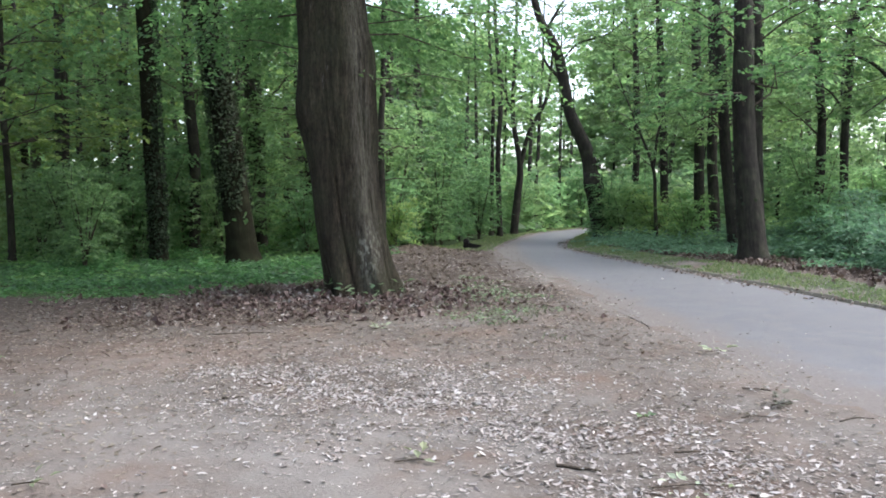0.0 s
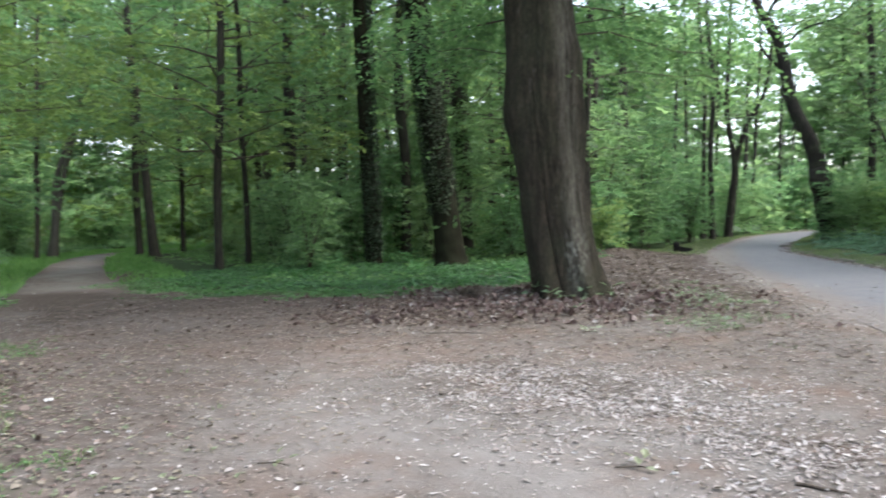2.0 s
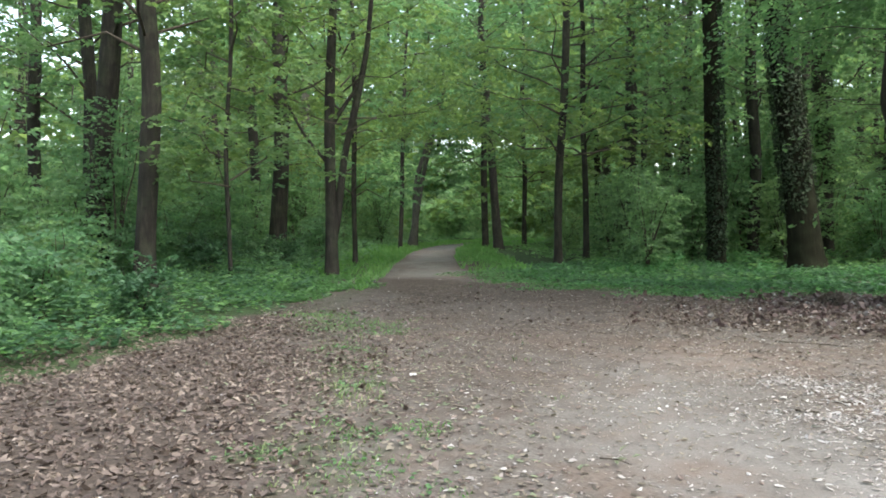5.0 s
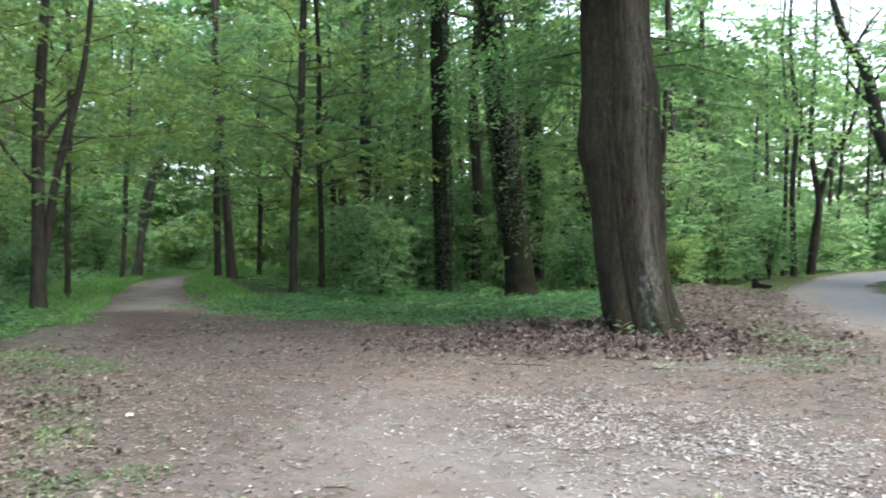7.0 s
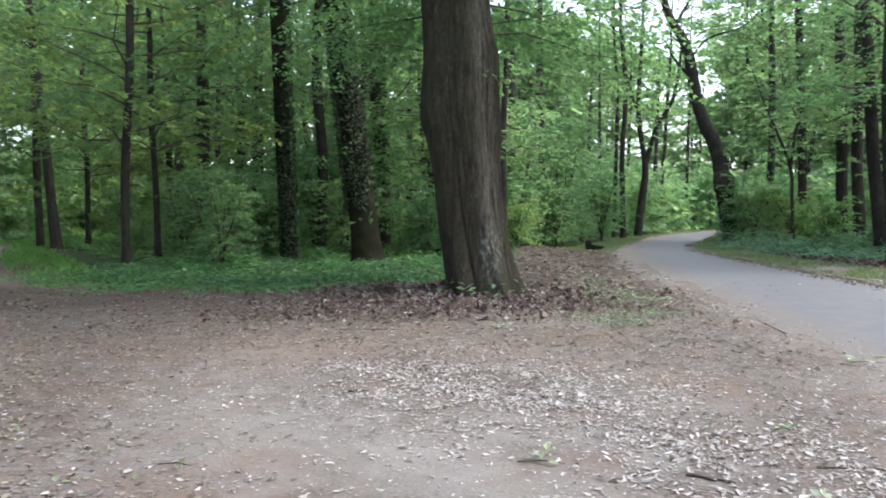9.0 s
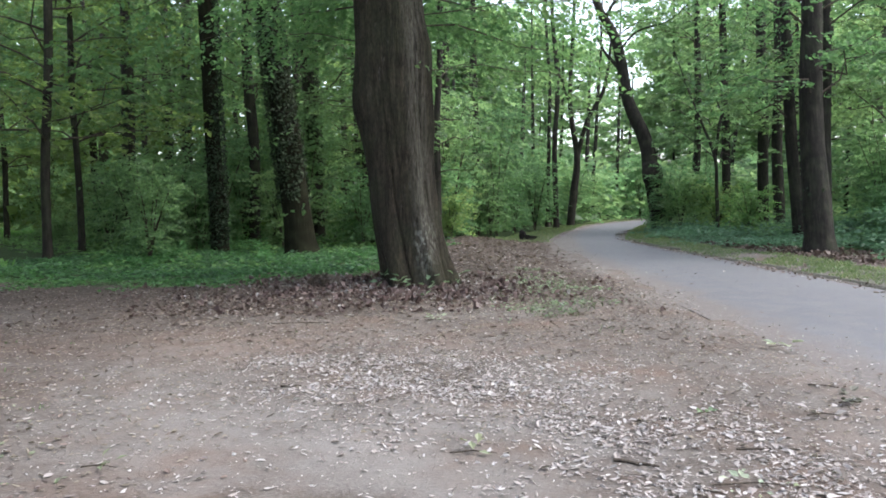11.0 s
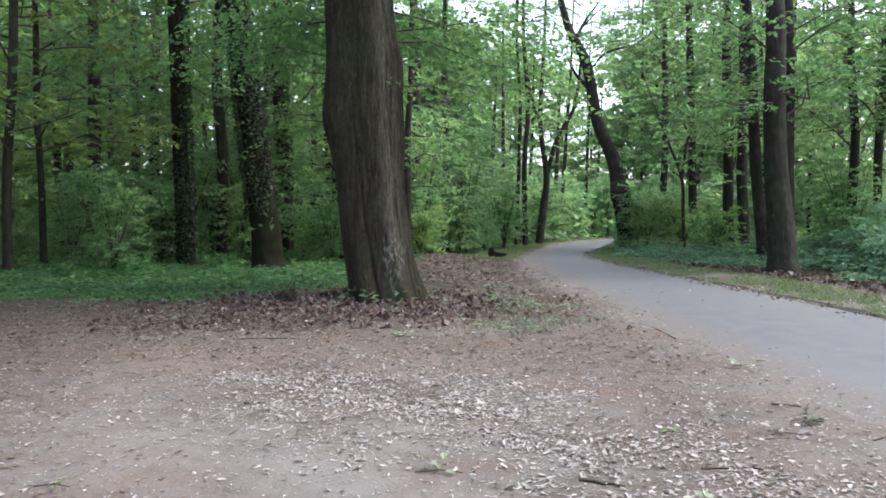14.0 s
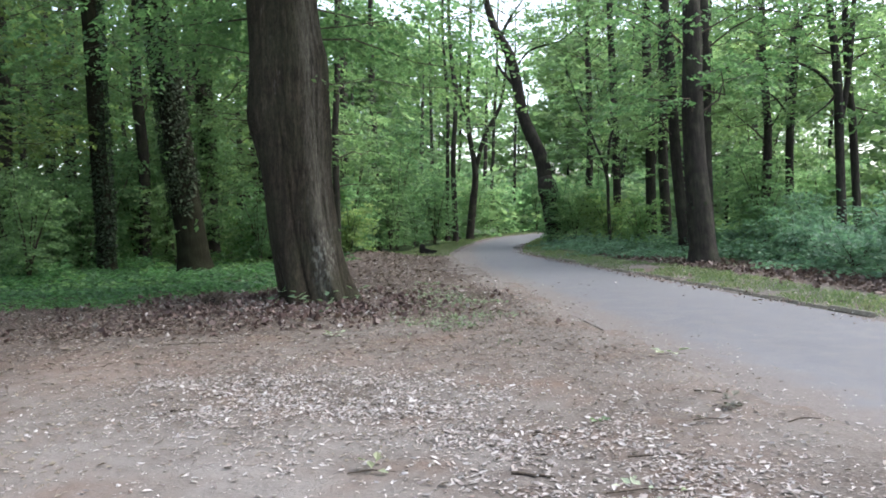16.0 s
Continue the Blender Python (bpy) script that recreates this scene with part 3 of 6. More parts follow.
def road():
    line, half = even_line(ROAD)
    d = np.gradient(line, axis=0)
    side = unit(np.stack([d[:, 1], -d[:, 0], 0 * d[:, 0]], 1))
    cols = np.linspace(-1, 1, 17)
    w = half[:, None] * cols + np.sign(cols) * 0.06 * (np.abs(cols) > 0.9)
    v = line[:, None] + side[:, None] * w[..., None]
    v[..., 2] = 0.0 - 0.02 * np.abs(cols) ** 2 - 0.004 + 0.01 * (vnoise(v[..., 0], v[..., 1], 6) - 0.5)
    low = v[:, ::16].copy()
    low[..., 2] -= 0.12
    v = np.concatenate([low[:, :1], v, low[:, 1:]], 1)
    n, k = v.shape[:2]
    i, j = np.meshgrid(np.arange(n - 1), np.arange(k - 1), indexing="ij")
    f = np.stack([i * k + j, i * k + j + 1, (i + 1) * k + j + 1, (i + 1) * k + j], -1).reshape(-1, 4)
    me = mesh_of("road", v.reshape(-1, 3), f, ASPHALT)
    dust = np.concatenate([[1.0], np.interp(cols, (-1, -0.8, -0.5, -0.1, 0.6, 0.85, 1), (1.25, 0.72, 0.3, 0.05, 0.0, 0.15, 0.6)), [1.0]])
    me.attributes.new("dust", "FLOAT", "POINT").data.foreach_set("value", (np.tile(dust, (n, 1)) + 0.6 * np.exp(-(((v[:, :1, 1] - 27.5) / 4.0) ** 2)) * step(-np.concatenate([[-1], cols, [1]]), 0, 0.9)).ravel().astype(np.float32))
    return thing("road", "narrow grey asphalt road curving through the wood", "road", kind="structure", mesh=me)


ground()
road()


# ---- trees ----
def trunk_mesh(r0, r1, height, sides, rings, seed, material, rough=0.1, wander=0.1):
    """A straight stem that wanders a little, flared at its foot; r1 is its radius 7 m up."""
    z = np.concatenate([[-0.5, 0.0, 0.15, 0.4], np.linspace(0.9, height, rings)])
    taper = (r0 - r1) / 7.0
    r = np.maximum(r0 - taper * np.minimum(z, 7.0) - np.maximum(z - 7.0, 0) * r1 / (height - 6.0), 0.02) * (1 + 0.35 * np.exp(-np.maximum(z, 0) / 0.22))
    wx = np.array([noise.noise(Vector((seed * 3.1, 0.0, h * 0.22))) for h in z]) * wander * np.clip(z / 4, 0, 1)
    wy = np.array([noise.noise(Vector((0.0, seed * 2.7, h * 0.22))) for h in z]) * wander * np.clip(z / 4, 0, 1)
    v, f = tube(np.stack([wx, wy, z], 1), r, sides, rough, seed * 5.3)
    return mesh_of("trunk", v, f, material, True)


def crown_of(seed, reach, low, high, boughs, per_bough, leaf, material, per=9):
    """Boughs from a stem with layered flat sprays on them: the meshes of the branches and of the leaves."""
    g = np.random.default_rng(seed)
    wood, cs, ws, ns, ls, bs = [], [], [], [], [], []
    for b in range(boughs):
        h = low + (high - low) * ((b + g.uniform(0, 1)) / boughs) ** 1.5
        az = b * 2.4 + g.uniform(-0.5, 0.5)
        top = 1 - ((h - low) / (high - low)) ** 2 * 0.65
        ln = reach * top * g.uniform(0.65, 1.1)
        out = np.array([np.cos(az), np.sin(az), 0.0])
        up = g.uniform(0.1, 0.75) * ln
        line = np.array([np.array([0, 0, h]) + out * ln * u + np.array([0, 0, up * (u - 0.45 * u * u) * 1.2]) + g.normal(0, 0.17, 3) * (u > 0) for u in (0, 0.25, 0.5, 0.75, 1.0)])
        wood.append(tube(line, np.array([0.035, 0.024, 0.016, 0.010, 0.004]) * (0.4 + reach / 7), 5))
        n = max(4, int(1.1 * per_bough * ln / reach * (1 - 0.75 * (h - low) / (high - low))))
        u = g.uniform(0.28, 1.08, n) ** 0.8
        c = np.stack([np.interp(u, (0, 0.25, 0.5, 0.75, 1.0), line[:, k]) for k in range(3)], 1)
        lat = np.array([-out[1], out[0], 0.0])
        off = g.normal(0, 0.34 * ln, n) * (0.25 + 0.75 * u)
        c += lat * off[:, None] + np.array([0, 0, 1.0]) * (g.normal(0, 0.22, n) - 0.10 * np.abs(off))[:, None]
        cs.append(c)
        ws.append(out + lat * np.sign(off)[:, None] * g.uniform(0.1, 1.2, n)[:, None] + g.normal(0, 0.25, (n, 3)) * [1, 1, 0.5])
        ns.append(np.array([0, 0, 1.0]) + g.normal(0, 0.32, (n, 3)))
        ls.append(g.uniform(0.5, 1.0, n) * leaf * 4.0 * (1 + max(0.0, h - 9) * 0.1))
        bs.append(np.full(n, 1 + max(0.0, h - 9) * 0.1))
    v, f = sprays(np.concatenate(cs), np.concatenate(ws), np.concatenate(ns), np.concatenate(ls), per, leaf * np.concatenate(bs)[:, None], g, 0.2, 0.72)
    return [mesh_of("bough", *w, TWIG, True) for w in wood], mesh_of("crown", v, f, material)


CROWNS = [crown_of(11, 4.6, 3.6, 14.0, 22, 58, 0.145, CROWN_LEAF, 9), crown_of(12, 5.2, 4.8, 15.0, 20, 62, 0.15, CROWN_LEAF, 9),
          crown_of(13, 4.2, 3.0, 13.0, 23, 56, 0.14, MAPLE_LEAF, 9), crown_of(14, 3.8, 3.2, 12.5, 22, 51, 0.14, CROWN_LEAF, 9),
          crown_of(15, 5.0, 5.7, 15.5, 19, 62, 0.15, MAPLE_LEAF, 9)]
AIRY = [crown_of(25, 3.4, 3.5, 9.5, 13, 52, 0.122, CROWN_LEAF, 9), crown_of(26, 3.8, 4.5, 11.5, 14, 52, 0.122, CROWN_LEAF, 9)]
SPARSE = [crown_of(28, 2.8, 4.2, 12.0, 11, 15, 0.125, LIGHT_LEAF, 9), crown_of(29, 2.4, 3.6, 11.0, 10, 14, 0.125, LIGHT_LEAF, 9)]
POLES = [crown_of(21, 2.6, 2.0, 10.0, 18, 28, 0.145, LIGHT_LEAF, 9), crown_of(22, 2.3, 1.8, 9.0, 16, 28, 0.145, CROWN_LEAF, 9)]
count = 0


def ivy_on(r0, r1, low, high, n, seed):
    """Ivy leaves that sheathe a stem, ragged at the lower end."""
    g = np.random.default_rng(seed)
    z, th = low + (high - low) * g.uniform(0, 1, n), g.uniform(0, 2 * np.pi, n)
    start = low + 1.6 * vnoise(th * 1.6, 0 * th + seed, 51) - 0.4
    thick = vnoise(th * 2.2 + z * 0.3, z * 1.1, seed)
    ok = (z > start) & (g.uniform(0, 1, n) < 0.35 + thick)
    z, th, thick = z[ok], th[ok], thick[ok]
    m = len(z)
    r = (r0 + (r1 - r0) * np.minimum(z, 7) / 7) * (1 + g.uniform(0.0, 0.07, m) + 0.13 * thick * g.uniform(0.3, 1, m))
    out = np.stack([np.cos(th), np.sin(th), 0 * th], 1)
    base = out * r[:, None] + np.array([0, 0, 1.0]) * z[:, None]
    v, f = leaves(base, np.array([0, 0, -0.7]) + out * 0.4 + g.normal(0, 0.7, (m, 3)), out + [0, 0, 0.3] + g.normal(0, 0.35, (m, 3)), g.uniform(0.05, 0.12, m), 0.85)
    return mesh_of("ivy", v, f, IVY_LEAF)


def tree(x, y, r0, r1, lean=(0, 0), crown=0, ivy=None, bark=BARK, label="", pole=False, height=16.0, lift=(), start=0.0):
    """A forest tree: stem, boughs and leaves, leaning by metres per metre of height."""
    global count
    count += 1
    far = math.hypot(x, y)
    root = thing("tree", label or "tall dark-barked forest tree with layered green leaves", "tree", "trees of the wood", at=(x, y, float(rise(np.array(x), np.array(y)))))
    root.rotation_euler = (-math.atan(lean[1]), math.atan(lean[0]), 0)
    sides, rings = (20, 26) if far < 26 else (12, 16)
    stem = part("trunk", trunk_mesh(r0, r1, height, sides, rings, count, bark, 0.12 if far < 26 else 0.08, 0.25), root)
    spin = (count * 2.399) % 6.283
    pool = POLES if pole is True else SPARSE if pole == "sparse" else AIRY if pole else CROWNS
    branches, leafage = pool[crown % len(pool)]
    size = 0.9 + 0.25 * ((count * 0.618) % 1)
    for up in (start, *lift):
        for me in (*branches, leafage):
            ob = part(me.name.split(".")[0], me, root)
            ob.rotation_euler, ob.scale, ob.location = (0, 0, spin + up), (size, size, 1.0), (0, 0, up)
    if ivy:
        part("ivy", ivy_on(r0, r1, ivy[0], ivy[1], ivy[2], count), stem, "dark ivy climbing the stem")
    return root


def limbed_tree(x, y, stems, label, crown=None, crown_at=(0, 0, 0), crown_size=1.0, bark=BARK, sides=14):
    """A tree whose stem bends or forks: each stem is a row of (dx, dy, z, radius)."""
    root = thing("tree", label, "tree", "trees of the wood", at=(x, y, float(rise(np.array(x), np.array(y)))))
    for k, line in enumerate(stems):
        p, r = smooth_line(line, 7)
        part("trunk" if k == 0 else "limb", mesh_of("stem", *tube(p, r, sides, 0.12, x + 3.0 * k), bark, True), root)
    if crown:
        for me in (*crown[0], crown[1]):
            ob = part(me.name.split(".")[0], me, root)
            ob.location, ob.scale = crown_at, (crown_size,) * 3
    return root


DENSE = "leafy tree with a dense low crown behind the great trunk"
IVIED = "ivy-clad forest tree with a dark stem"
OLD_GREY = "pale grey-barked tree far back in the wood"
SLIM = "slim dark forest tree with light leaves"
# the lifted second crown is out of view, added to shade the leaves below
tree(-5.49, 21.10, 0.41, 0.32, (-0.112, -0.031), 1, (1.5, 12, 9000), bark=SMOOTH_BARK, label="thick leaning tree wrapped in ivy", height=20, lift=(5.5,), start=2.6)
tree(-8.05, 21.77, 0.23, 0.2, (-0.015, -0.005), 4, (0.2, 12, 8000), bark=SMOOTH_BARK, label=IVIED, start=1.6)
tree(-6.74, 28.21, 0.27, 0.2, (-0.016, -0.004), 1, (2.4, 11, 6000), label=IVIED, lift=(3.5,))
tree(-12.87, 26.00, 0.24, 0.19, (0.022, 0.011), 3, (2.5, 5.0, 500), start=2.0)
tree(-13.63, 31.15, 0.17, 0.15, (0.003, 0.001), 0, start=2.0)
tree(-17.14, 41.62, 0.23, 0.20, (-0.003, -0.001), 1, bark=GREY_BARK, label=OLD_GREY, height=20, lift=(4.5,))
tree(-20.93, 39.85, 0.25, 0.22, (0.015, 0.008), 4, bark=GREY_BARK, label=OLD_GREY, height=20, lift=(4.5,))
tree(-6.21, 33.43, 0.10, 0.08, (0.001, 0.0), 0, pole=True, label=SLIM, height=12)
tree(-1.11, 34.98, 0.18, 0.15, (-0.001, 0.0), 0, pole="airy", height=20)
tree(-2.38, 32.91, 0.20, 0.18, (0.011, 0.001), 1, pole="airy", height=20)
tree(2.68, 37.90, 0.14, 0.11, (-0.007, 0.0), 4, pole="sparse", label="slim tree on the grass verge of the road", height=20, lift=(5.5,))
tree(2.45, 40.92, 0.11, 0.09, (0.005, 0.0), 4, pole="sparse", label="slim tree on the grass verge of the road", height=20, lift=(5.5,))
tree(5.99, 51.0, 0.13, 0.11, (0.038, -0.005), 2, pole="sparse", height=20, lift=(5.5,))
tree(8.97, 61.34, 0.15, 0.12, (0.024, -0.004), 4, pole="sparse", height=20, lift=(5.5,))
tree(9.07, 31.83, 0.17, 0.15, (-0.025, 0.007), 0, pole="airy", height=20, lift=(5.5,))
tree(9.12, 36.99, 0.18, 0.15, (-0.009, 0.002), 1, pole="airy", height=19, lift=(3.5,))
tree(10.65, 32.39, 0.23, 0.19, (-0.016, 0.005), 3, pole="airy", height=19, lift=(3.0,))
tree(10.25, 29.36, 0.21, 0.18, (-0.021, 0.007), 0, pole="airy")
tree(9.13, 24.45, 0.19, 0.16, (-0.077, 0.028), 4, (4.2, 5.6, 160), pole="airy", label="leaning dark tree with a knotty burr")
tree(7.62, 19.14, 0.33, 0.21, (-0.053, 0.021), 4, (0.6, 1.8, 40), pole="airy", label="stout dark oak at the edge of the road verge", height=20)
tree(9.22, 22.80, 0.19, 0.165, (-0.014, 0.006), 1, pole="airy")
tree(11.77, 24.41, 0.16, 0.10, (-0.012, 0.006), 4, pole="airy", label=SLIM)
tree(14.03, 22.99, 0.13, 0.10, (-0.066, 0.02), 0, pole="airy", label=SLIM)
tree(19.15, 40.83, 0.18, 0.14, (-0.010, 0.005), 4, bark=GREY_BARK, label=OLD_GREY)
tree(-15.08, 8.41, 0.21, 0.18, (0.013, 0.022), 1)
tree(-18.22, 8.91, 0.30, 0.22, (0.045, 0.086), 4)
tree(-20.05, 9.71, 0.18, 0.155, (0.007, 0.015), 0)
tree(-19.05, 14.99, 0.28, 0.19, (0.025, 0.031), 1)
tree(-24.17, 18.18, 0.21, 0.17, (-0.009, -0.011), 2)
tree(-14.32, 9.97, 0.045, 0.045, (0.010, 0.014), 1, pole=True, label="thin straight sapling in the undergrowth", height=11)
tree(-30.79, 25.91, 0.31, 0.27, (0.021, 0.024), 4, bark=GREY_BARK, label=OLD_GREY)
tree(-17.47, 16.78, 0.08, 0.07, (-0.004, -0.004), 0, pole=True, label=SLIM, height=12)
tree(-23.6, 25.5, 0.10, 0.09, (0.030, 0.027), 1, pole="airy", label=SLIM, height=12)
tree(-19.86, 27.82, 0.21, 0.13, (-0.052, -0.037), 3, pole="airy", height=19, lift=(3.5,))
tree(-21.51, 29.10, 0.16, 0.15, (-0.004, -0.003), 0, pole="airy", height=20, lift=(4.5,))
tree(-11.78, 19.36, 0.12, 0.105, (0.022, 0.013), 2)
tree(-12.30, 21.95, 0.10, 0.08, (-0.016, -0.009), 3)
tree(-20.88, 40.03, 0.23, 0.20, (-0.012, -0.006), 1, bark=GREY_BARK, label=OLD_GREY)
tree(-21.13, 31.80, 0.12, 0.11, (-0.005, -0.004), 2)
tree(-37.70, 25.04, 0.25, 0.23, (-0.010, -0.015), 0)
tree(-1.9, 23.4, 0.11, 0.09, (0.02, 0.0), 1, pole=True, label=DENSE, height=11)
tree(-3.7, 26.6, 0.14, 0.12, (-0.01, 0.01), 1, pole=True, label=DENSE, height=11)
leaning = limbed_tree(6.48, 32.35, [[(0.05, 0, -0.4, 0.36), (0, 0, 0.2, 0.31), (-0.33, 0, 2.28, 0.33), (-0.56, 0, 3.69, 0.28), (-1.24, 0.1, 5.35, 0.24), (-1.69, 0.2, 7.7, 0.21), (-2.38, 0.3, 9.1, 0.16), (-2.8, 0.4, 10.6, 0.12), (-3.4, 0.5, 13, 0.06)],
            [(-1.5, 0.15, 6.6, 0.09), (-2.1, 0.1, 7.2, 0.06), (-2.5, 0, 7.9, 0.03)], [(-2.2, 0.2, 8.6, 0.07), (-1.7, 0.1, 9.5, 0.05), (-1.1, 0.0, 10.3, 0.02)], [(-1.6, 0.2, 7.3, 0.06), (-0.9, 0.1, 8.1, 0.04), (0.4, 0.0, 8.5, 0.03), (1.3, -0.1, 9.3, 0.012)]],
            "crooked dark tree leaning out over the road", AIRY[1], (-1.9, 0.4, 3.4), 0.95)
part("burr", mesh_of("burr", *tube([(-0.2, -0.1, 1.55), (-0.24, -0.16, 1.75), (-0.3, -0.2, 2.1), (-0.36, -0.18, 2.5), (-0.44, -0.12, 2.8), (-0.46, -0.1, 2.9)], [0.04, 0.26, 0.38, 0.36, 0.24, 0.03], 16, 0.4, 8.0), BARK, True), leaning, "swollen knotty burr on the stem")
limbed_tree(3.70, 41.53, [[(0, 0, -0.4, 0.27), (0, 0, 0.2, 0.22), (0.2, 0, 2.0, 0.2), (0.35, 0, 3.77, 0.17), (0.0, 0, 6.47, 0.12), (0.2, 0, 10.6, 0.09), (0.3, 0, 15, 0.04)],
            [(0.35, 0, 3.6, 0.13), (0.87, -0.1, 5.55, 0.11), (1.77, -0.2, 7.3, 0.09), (2.2, -0.3, 10.5, 0.05)], [(0.05, 0, 6.3, 0.07), (-0.5, 0.1, 8, 0.06), (-0.9, 0.2, 11.5, 0.03)]],
            "forked tree on the grass verge of the road", SPARSE[1], (0.4, 0, 2.0), 1.15)
limbed_tree(7.67, 28.07, [[(0.02, 0, -0.3, 0.08), (0, 0, 0.24, 0.07), (-0.06, 0, 1.5, 0.065), (-0.12, 0, 2.72, 0.06), (-0.56, 0.1, 3.97, 0.04), (-1.03, 0.2, 5.22, 0.03), (-1.5, 0.3, 6.6, 0.012)],
            [(-0.12, 0, 2.7, 0.05), (0.07, 0, 4.14, 0.045), (0.43, -0.1, 5.14, 0.03), (1.1, -0.2, 6.2, 0.012)], [(0.1, 0, 4.3, 0.025), (-0.3, 0, 5.3, 0.018), (-0.5, 0, 6.4, 0.01)]],
            "slender forked sapling with fine twigs", POLES[0], (-0.2, 0, 1.2), 0.75, sides=8)
limbed_tree(12.67, 21.67, [[(0.02, 0, -0.4, 0.17), (0.01, 0, 0.86, 0.14), (-0.05, 0, 2.48, 0.13), (-0.12, 0, 4.74, 0.12), (-0.28, 0, 6.33, 0.1), (-0.38, 0, 7.28, 0.09), (-0.6, 0, 11, 0.06), (-0.7, 0, 15, 0.03)],
            [(-0.12, 0, 4.45, 0.065), (-0.22, 0, 4.66, 0.055), (-0.59, -0.1, 5.01, 0.05), (-1.08, -0.2, 5.29, 0.04), (-1.66, -0.3, 5.4, 0.03), (-2.15, -0.4, 5.34, 0.02), (-2.56, -0.5, 5.08, 0.01)],
            [(-0.13, 0, 4.6, 0.04), (-0.47, -0.1, 4.26, 0.03), (-0.83, -0.2, 4.02, 0.02), (-1.25, -0.3, 3.76, 0.01)],
            [(-0.08, 0, 3.7, 0.085), (0.1, 0, 4.5, 0.08), (0.21, 0, 5.37, 0.075), (0.29, 0, 6.33, 0.07), (0.35, 0, 7.28, 0.06), (0.6, 0, 11, 0.03)]],
            "dark forked tree with a long arching limb", AIRY[0], (-0.2, 0, 2.0), 1.0)
limbed_tree(12.86, 25.02, [[(0, 0, -0.4, 0.17), (0, 0, 1.19, 0.14), (0, 0, 3.61, 0.125), (0.16, 0, 5.82, 0.11), (0.27, 0, 7.1, 0.1), (0.8, 0.1, 8.0, 0.08), (1.3, 0.2, 9.2, 0.06), (2.0, 0.3, 12, 0.02)],
            [(0.25, 0, 6.8, 0.07), (0.2, 0, 9.0, 0.05), (0.1, 0, 13, 0.02)], [(0.05, 0, 4.2, 0.035), (-0.5, -0.1, 4.9, 0.025), (-1.2, -0.2, 5.3, 0.01)]],
            "slim dark tree whose top bends aside", AIRY[1], (0.3, 0, 2.0), 0.95)
limbed_tree(-14.28, 12.88, [[(0, 0, -0.4, 0.24), (0, 0, 0.1, 0.19), (0, 0, 1.48, 0.14), (0, 0, 4.09, 0.13), (0.09, 0.1, 6.81, 0.095), (0.1, 0.3, 10, 0.06), (0.1, 0.3, 13, 0.03)],
            [(0.03, 0.03, 0.9, 0.11), (0.11, 0.12, 1.6, 0.1), (0.25, 0.26, 3.0, 0.085), (0.45, 0.47, 4.24, 0.085), (0.66, 0.68, 5.75, 0.065), (0.8, 0.8, 8, 0.05), (0.9, 0.9, 11, 0.02)],
            [(0.0, 0.0, 3.6, 0.06), (0.25, 0.2, 4.1, 0.05), (0.5, 0.45, 4.6, 0.035)], [(0.0, 0, 2.7, 0.05), (-0.5, -0.4, 3.5, 0.035), (-1.0, -0.7, 4.6, 0.015)]],
            "two-stemmed dark tree beside the earth track", CROWNS[2], (0.2, 0.2, 1.0), 0.8)
# the grey bark here also paints in the haze of distance
limbed_tree(-25.48, 28.47, [[(0, 0, -0.4, 0.3), (0, 0, 0.1, 0.26), (0.1, 0.1, 1.3, 0.17), (0.2, 0.2, 3.48, 0.125), (0.85, 0.73, 6.21, 0.09), (1.4, 1.2, 10, 0.04)],
            [(0.1, 0.1, 1.2, 0.13), (0.45, 0.4, 3.75, 0.11), (1.1, 0.95, 7.03, 0.07), (1.8, 1.5, 10, 0.03)]],
            "forked grey tree at the bend of the earth track", AIRY[0], (0.6, 0.6, 2.0), 1.0, bark=GREY_BARK)


# ---- more trees deep in the woods ----
def scatter(n, box, keep, apart, seed):
    """Places in a box that keep() allows, a distance apart."""
    g, got = np.random.default_rng(seed), []
    while n and len(got) < n:
        n_try = g.uniform((box[0], box[1]), (box[2], box[3]), (400, 2))
        ok = n_try[keep(n_try[:, 0], n_try[:, 1])]
        before = len(got)
        for p in ok:
            if len(got) < n and all((p[0] - q[0]) ** 2 + (p[1] - q[1]) ** 2 > apart**2 for q in got):
                got.append(p)
        if len(got) == before:
            break
    return got


deep = scatter(15, (-30, 26, 0, 50), lambda x, y: (inside(x, y, WOOD_MID) > 3) & (x < -0.14 * y) & (to_line(x, y, TRACK)[0] > 6), 3.6, 55) + scatter(8, (-46, 8, -22, 46), lambda x, y: (inside(x, y, WOOD_LEFT) > 3) & (to_line(x, y, TRACK)[0] > 6), 4.0, 56) + scatter(11, (11, 27, 36, 52), lambda x, y: inside(x, y, WOOD_RIGHT) > 3, 4.0, 57)
for k, p in enumerate(deep):
    tree(p[0], p[1], 0.12 + 0.02 * (k % 5), 0.1 + 0.018 * (k % 5), (0.02 * math.sin(k * 2.1), 0.02 * math.cos(k * 1.7)), k, label="slim tree deep in the shaded wood", pole="airy")


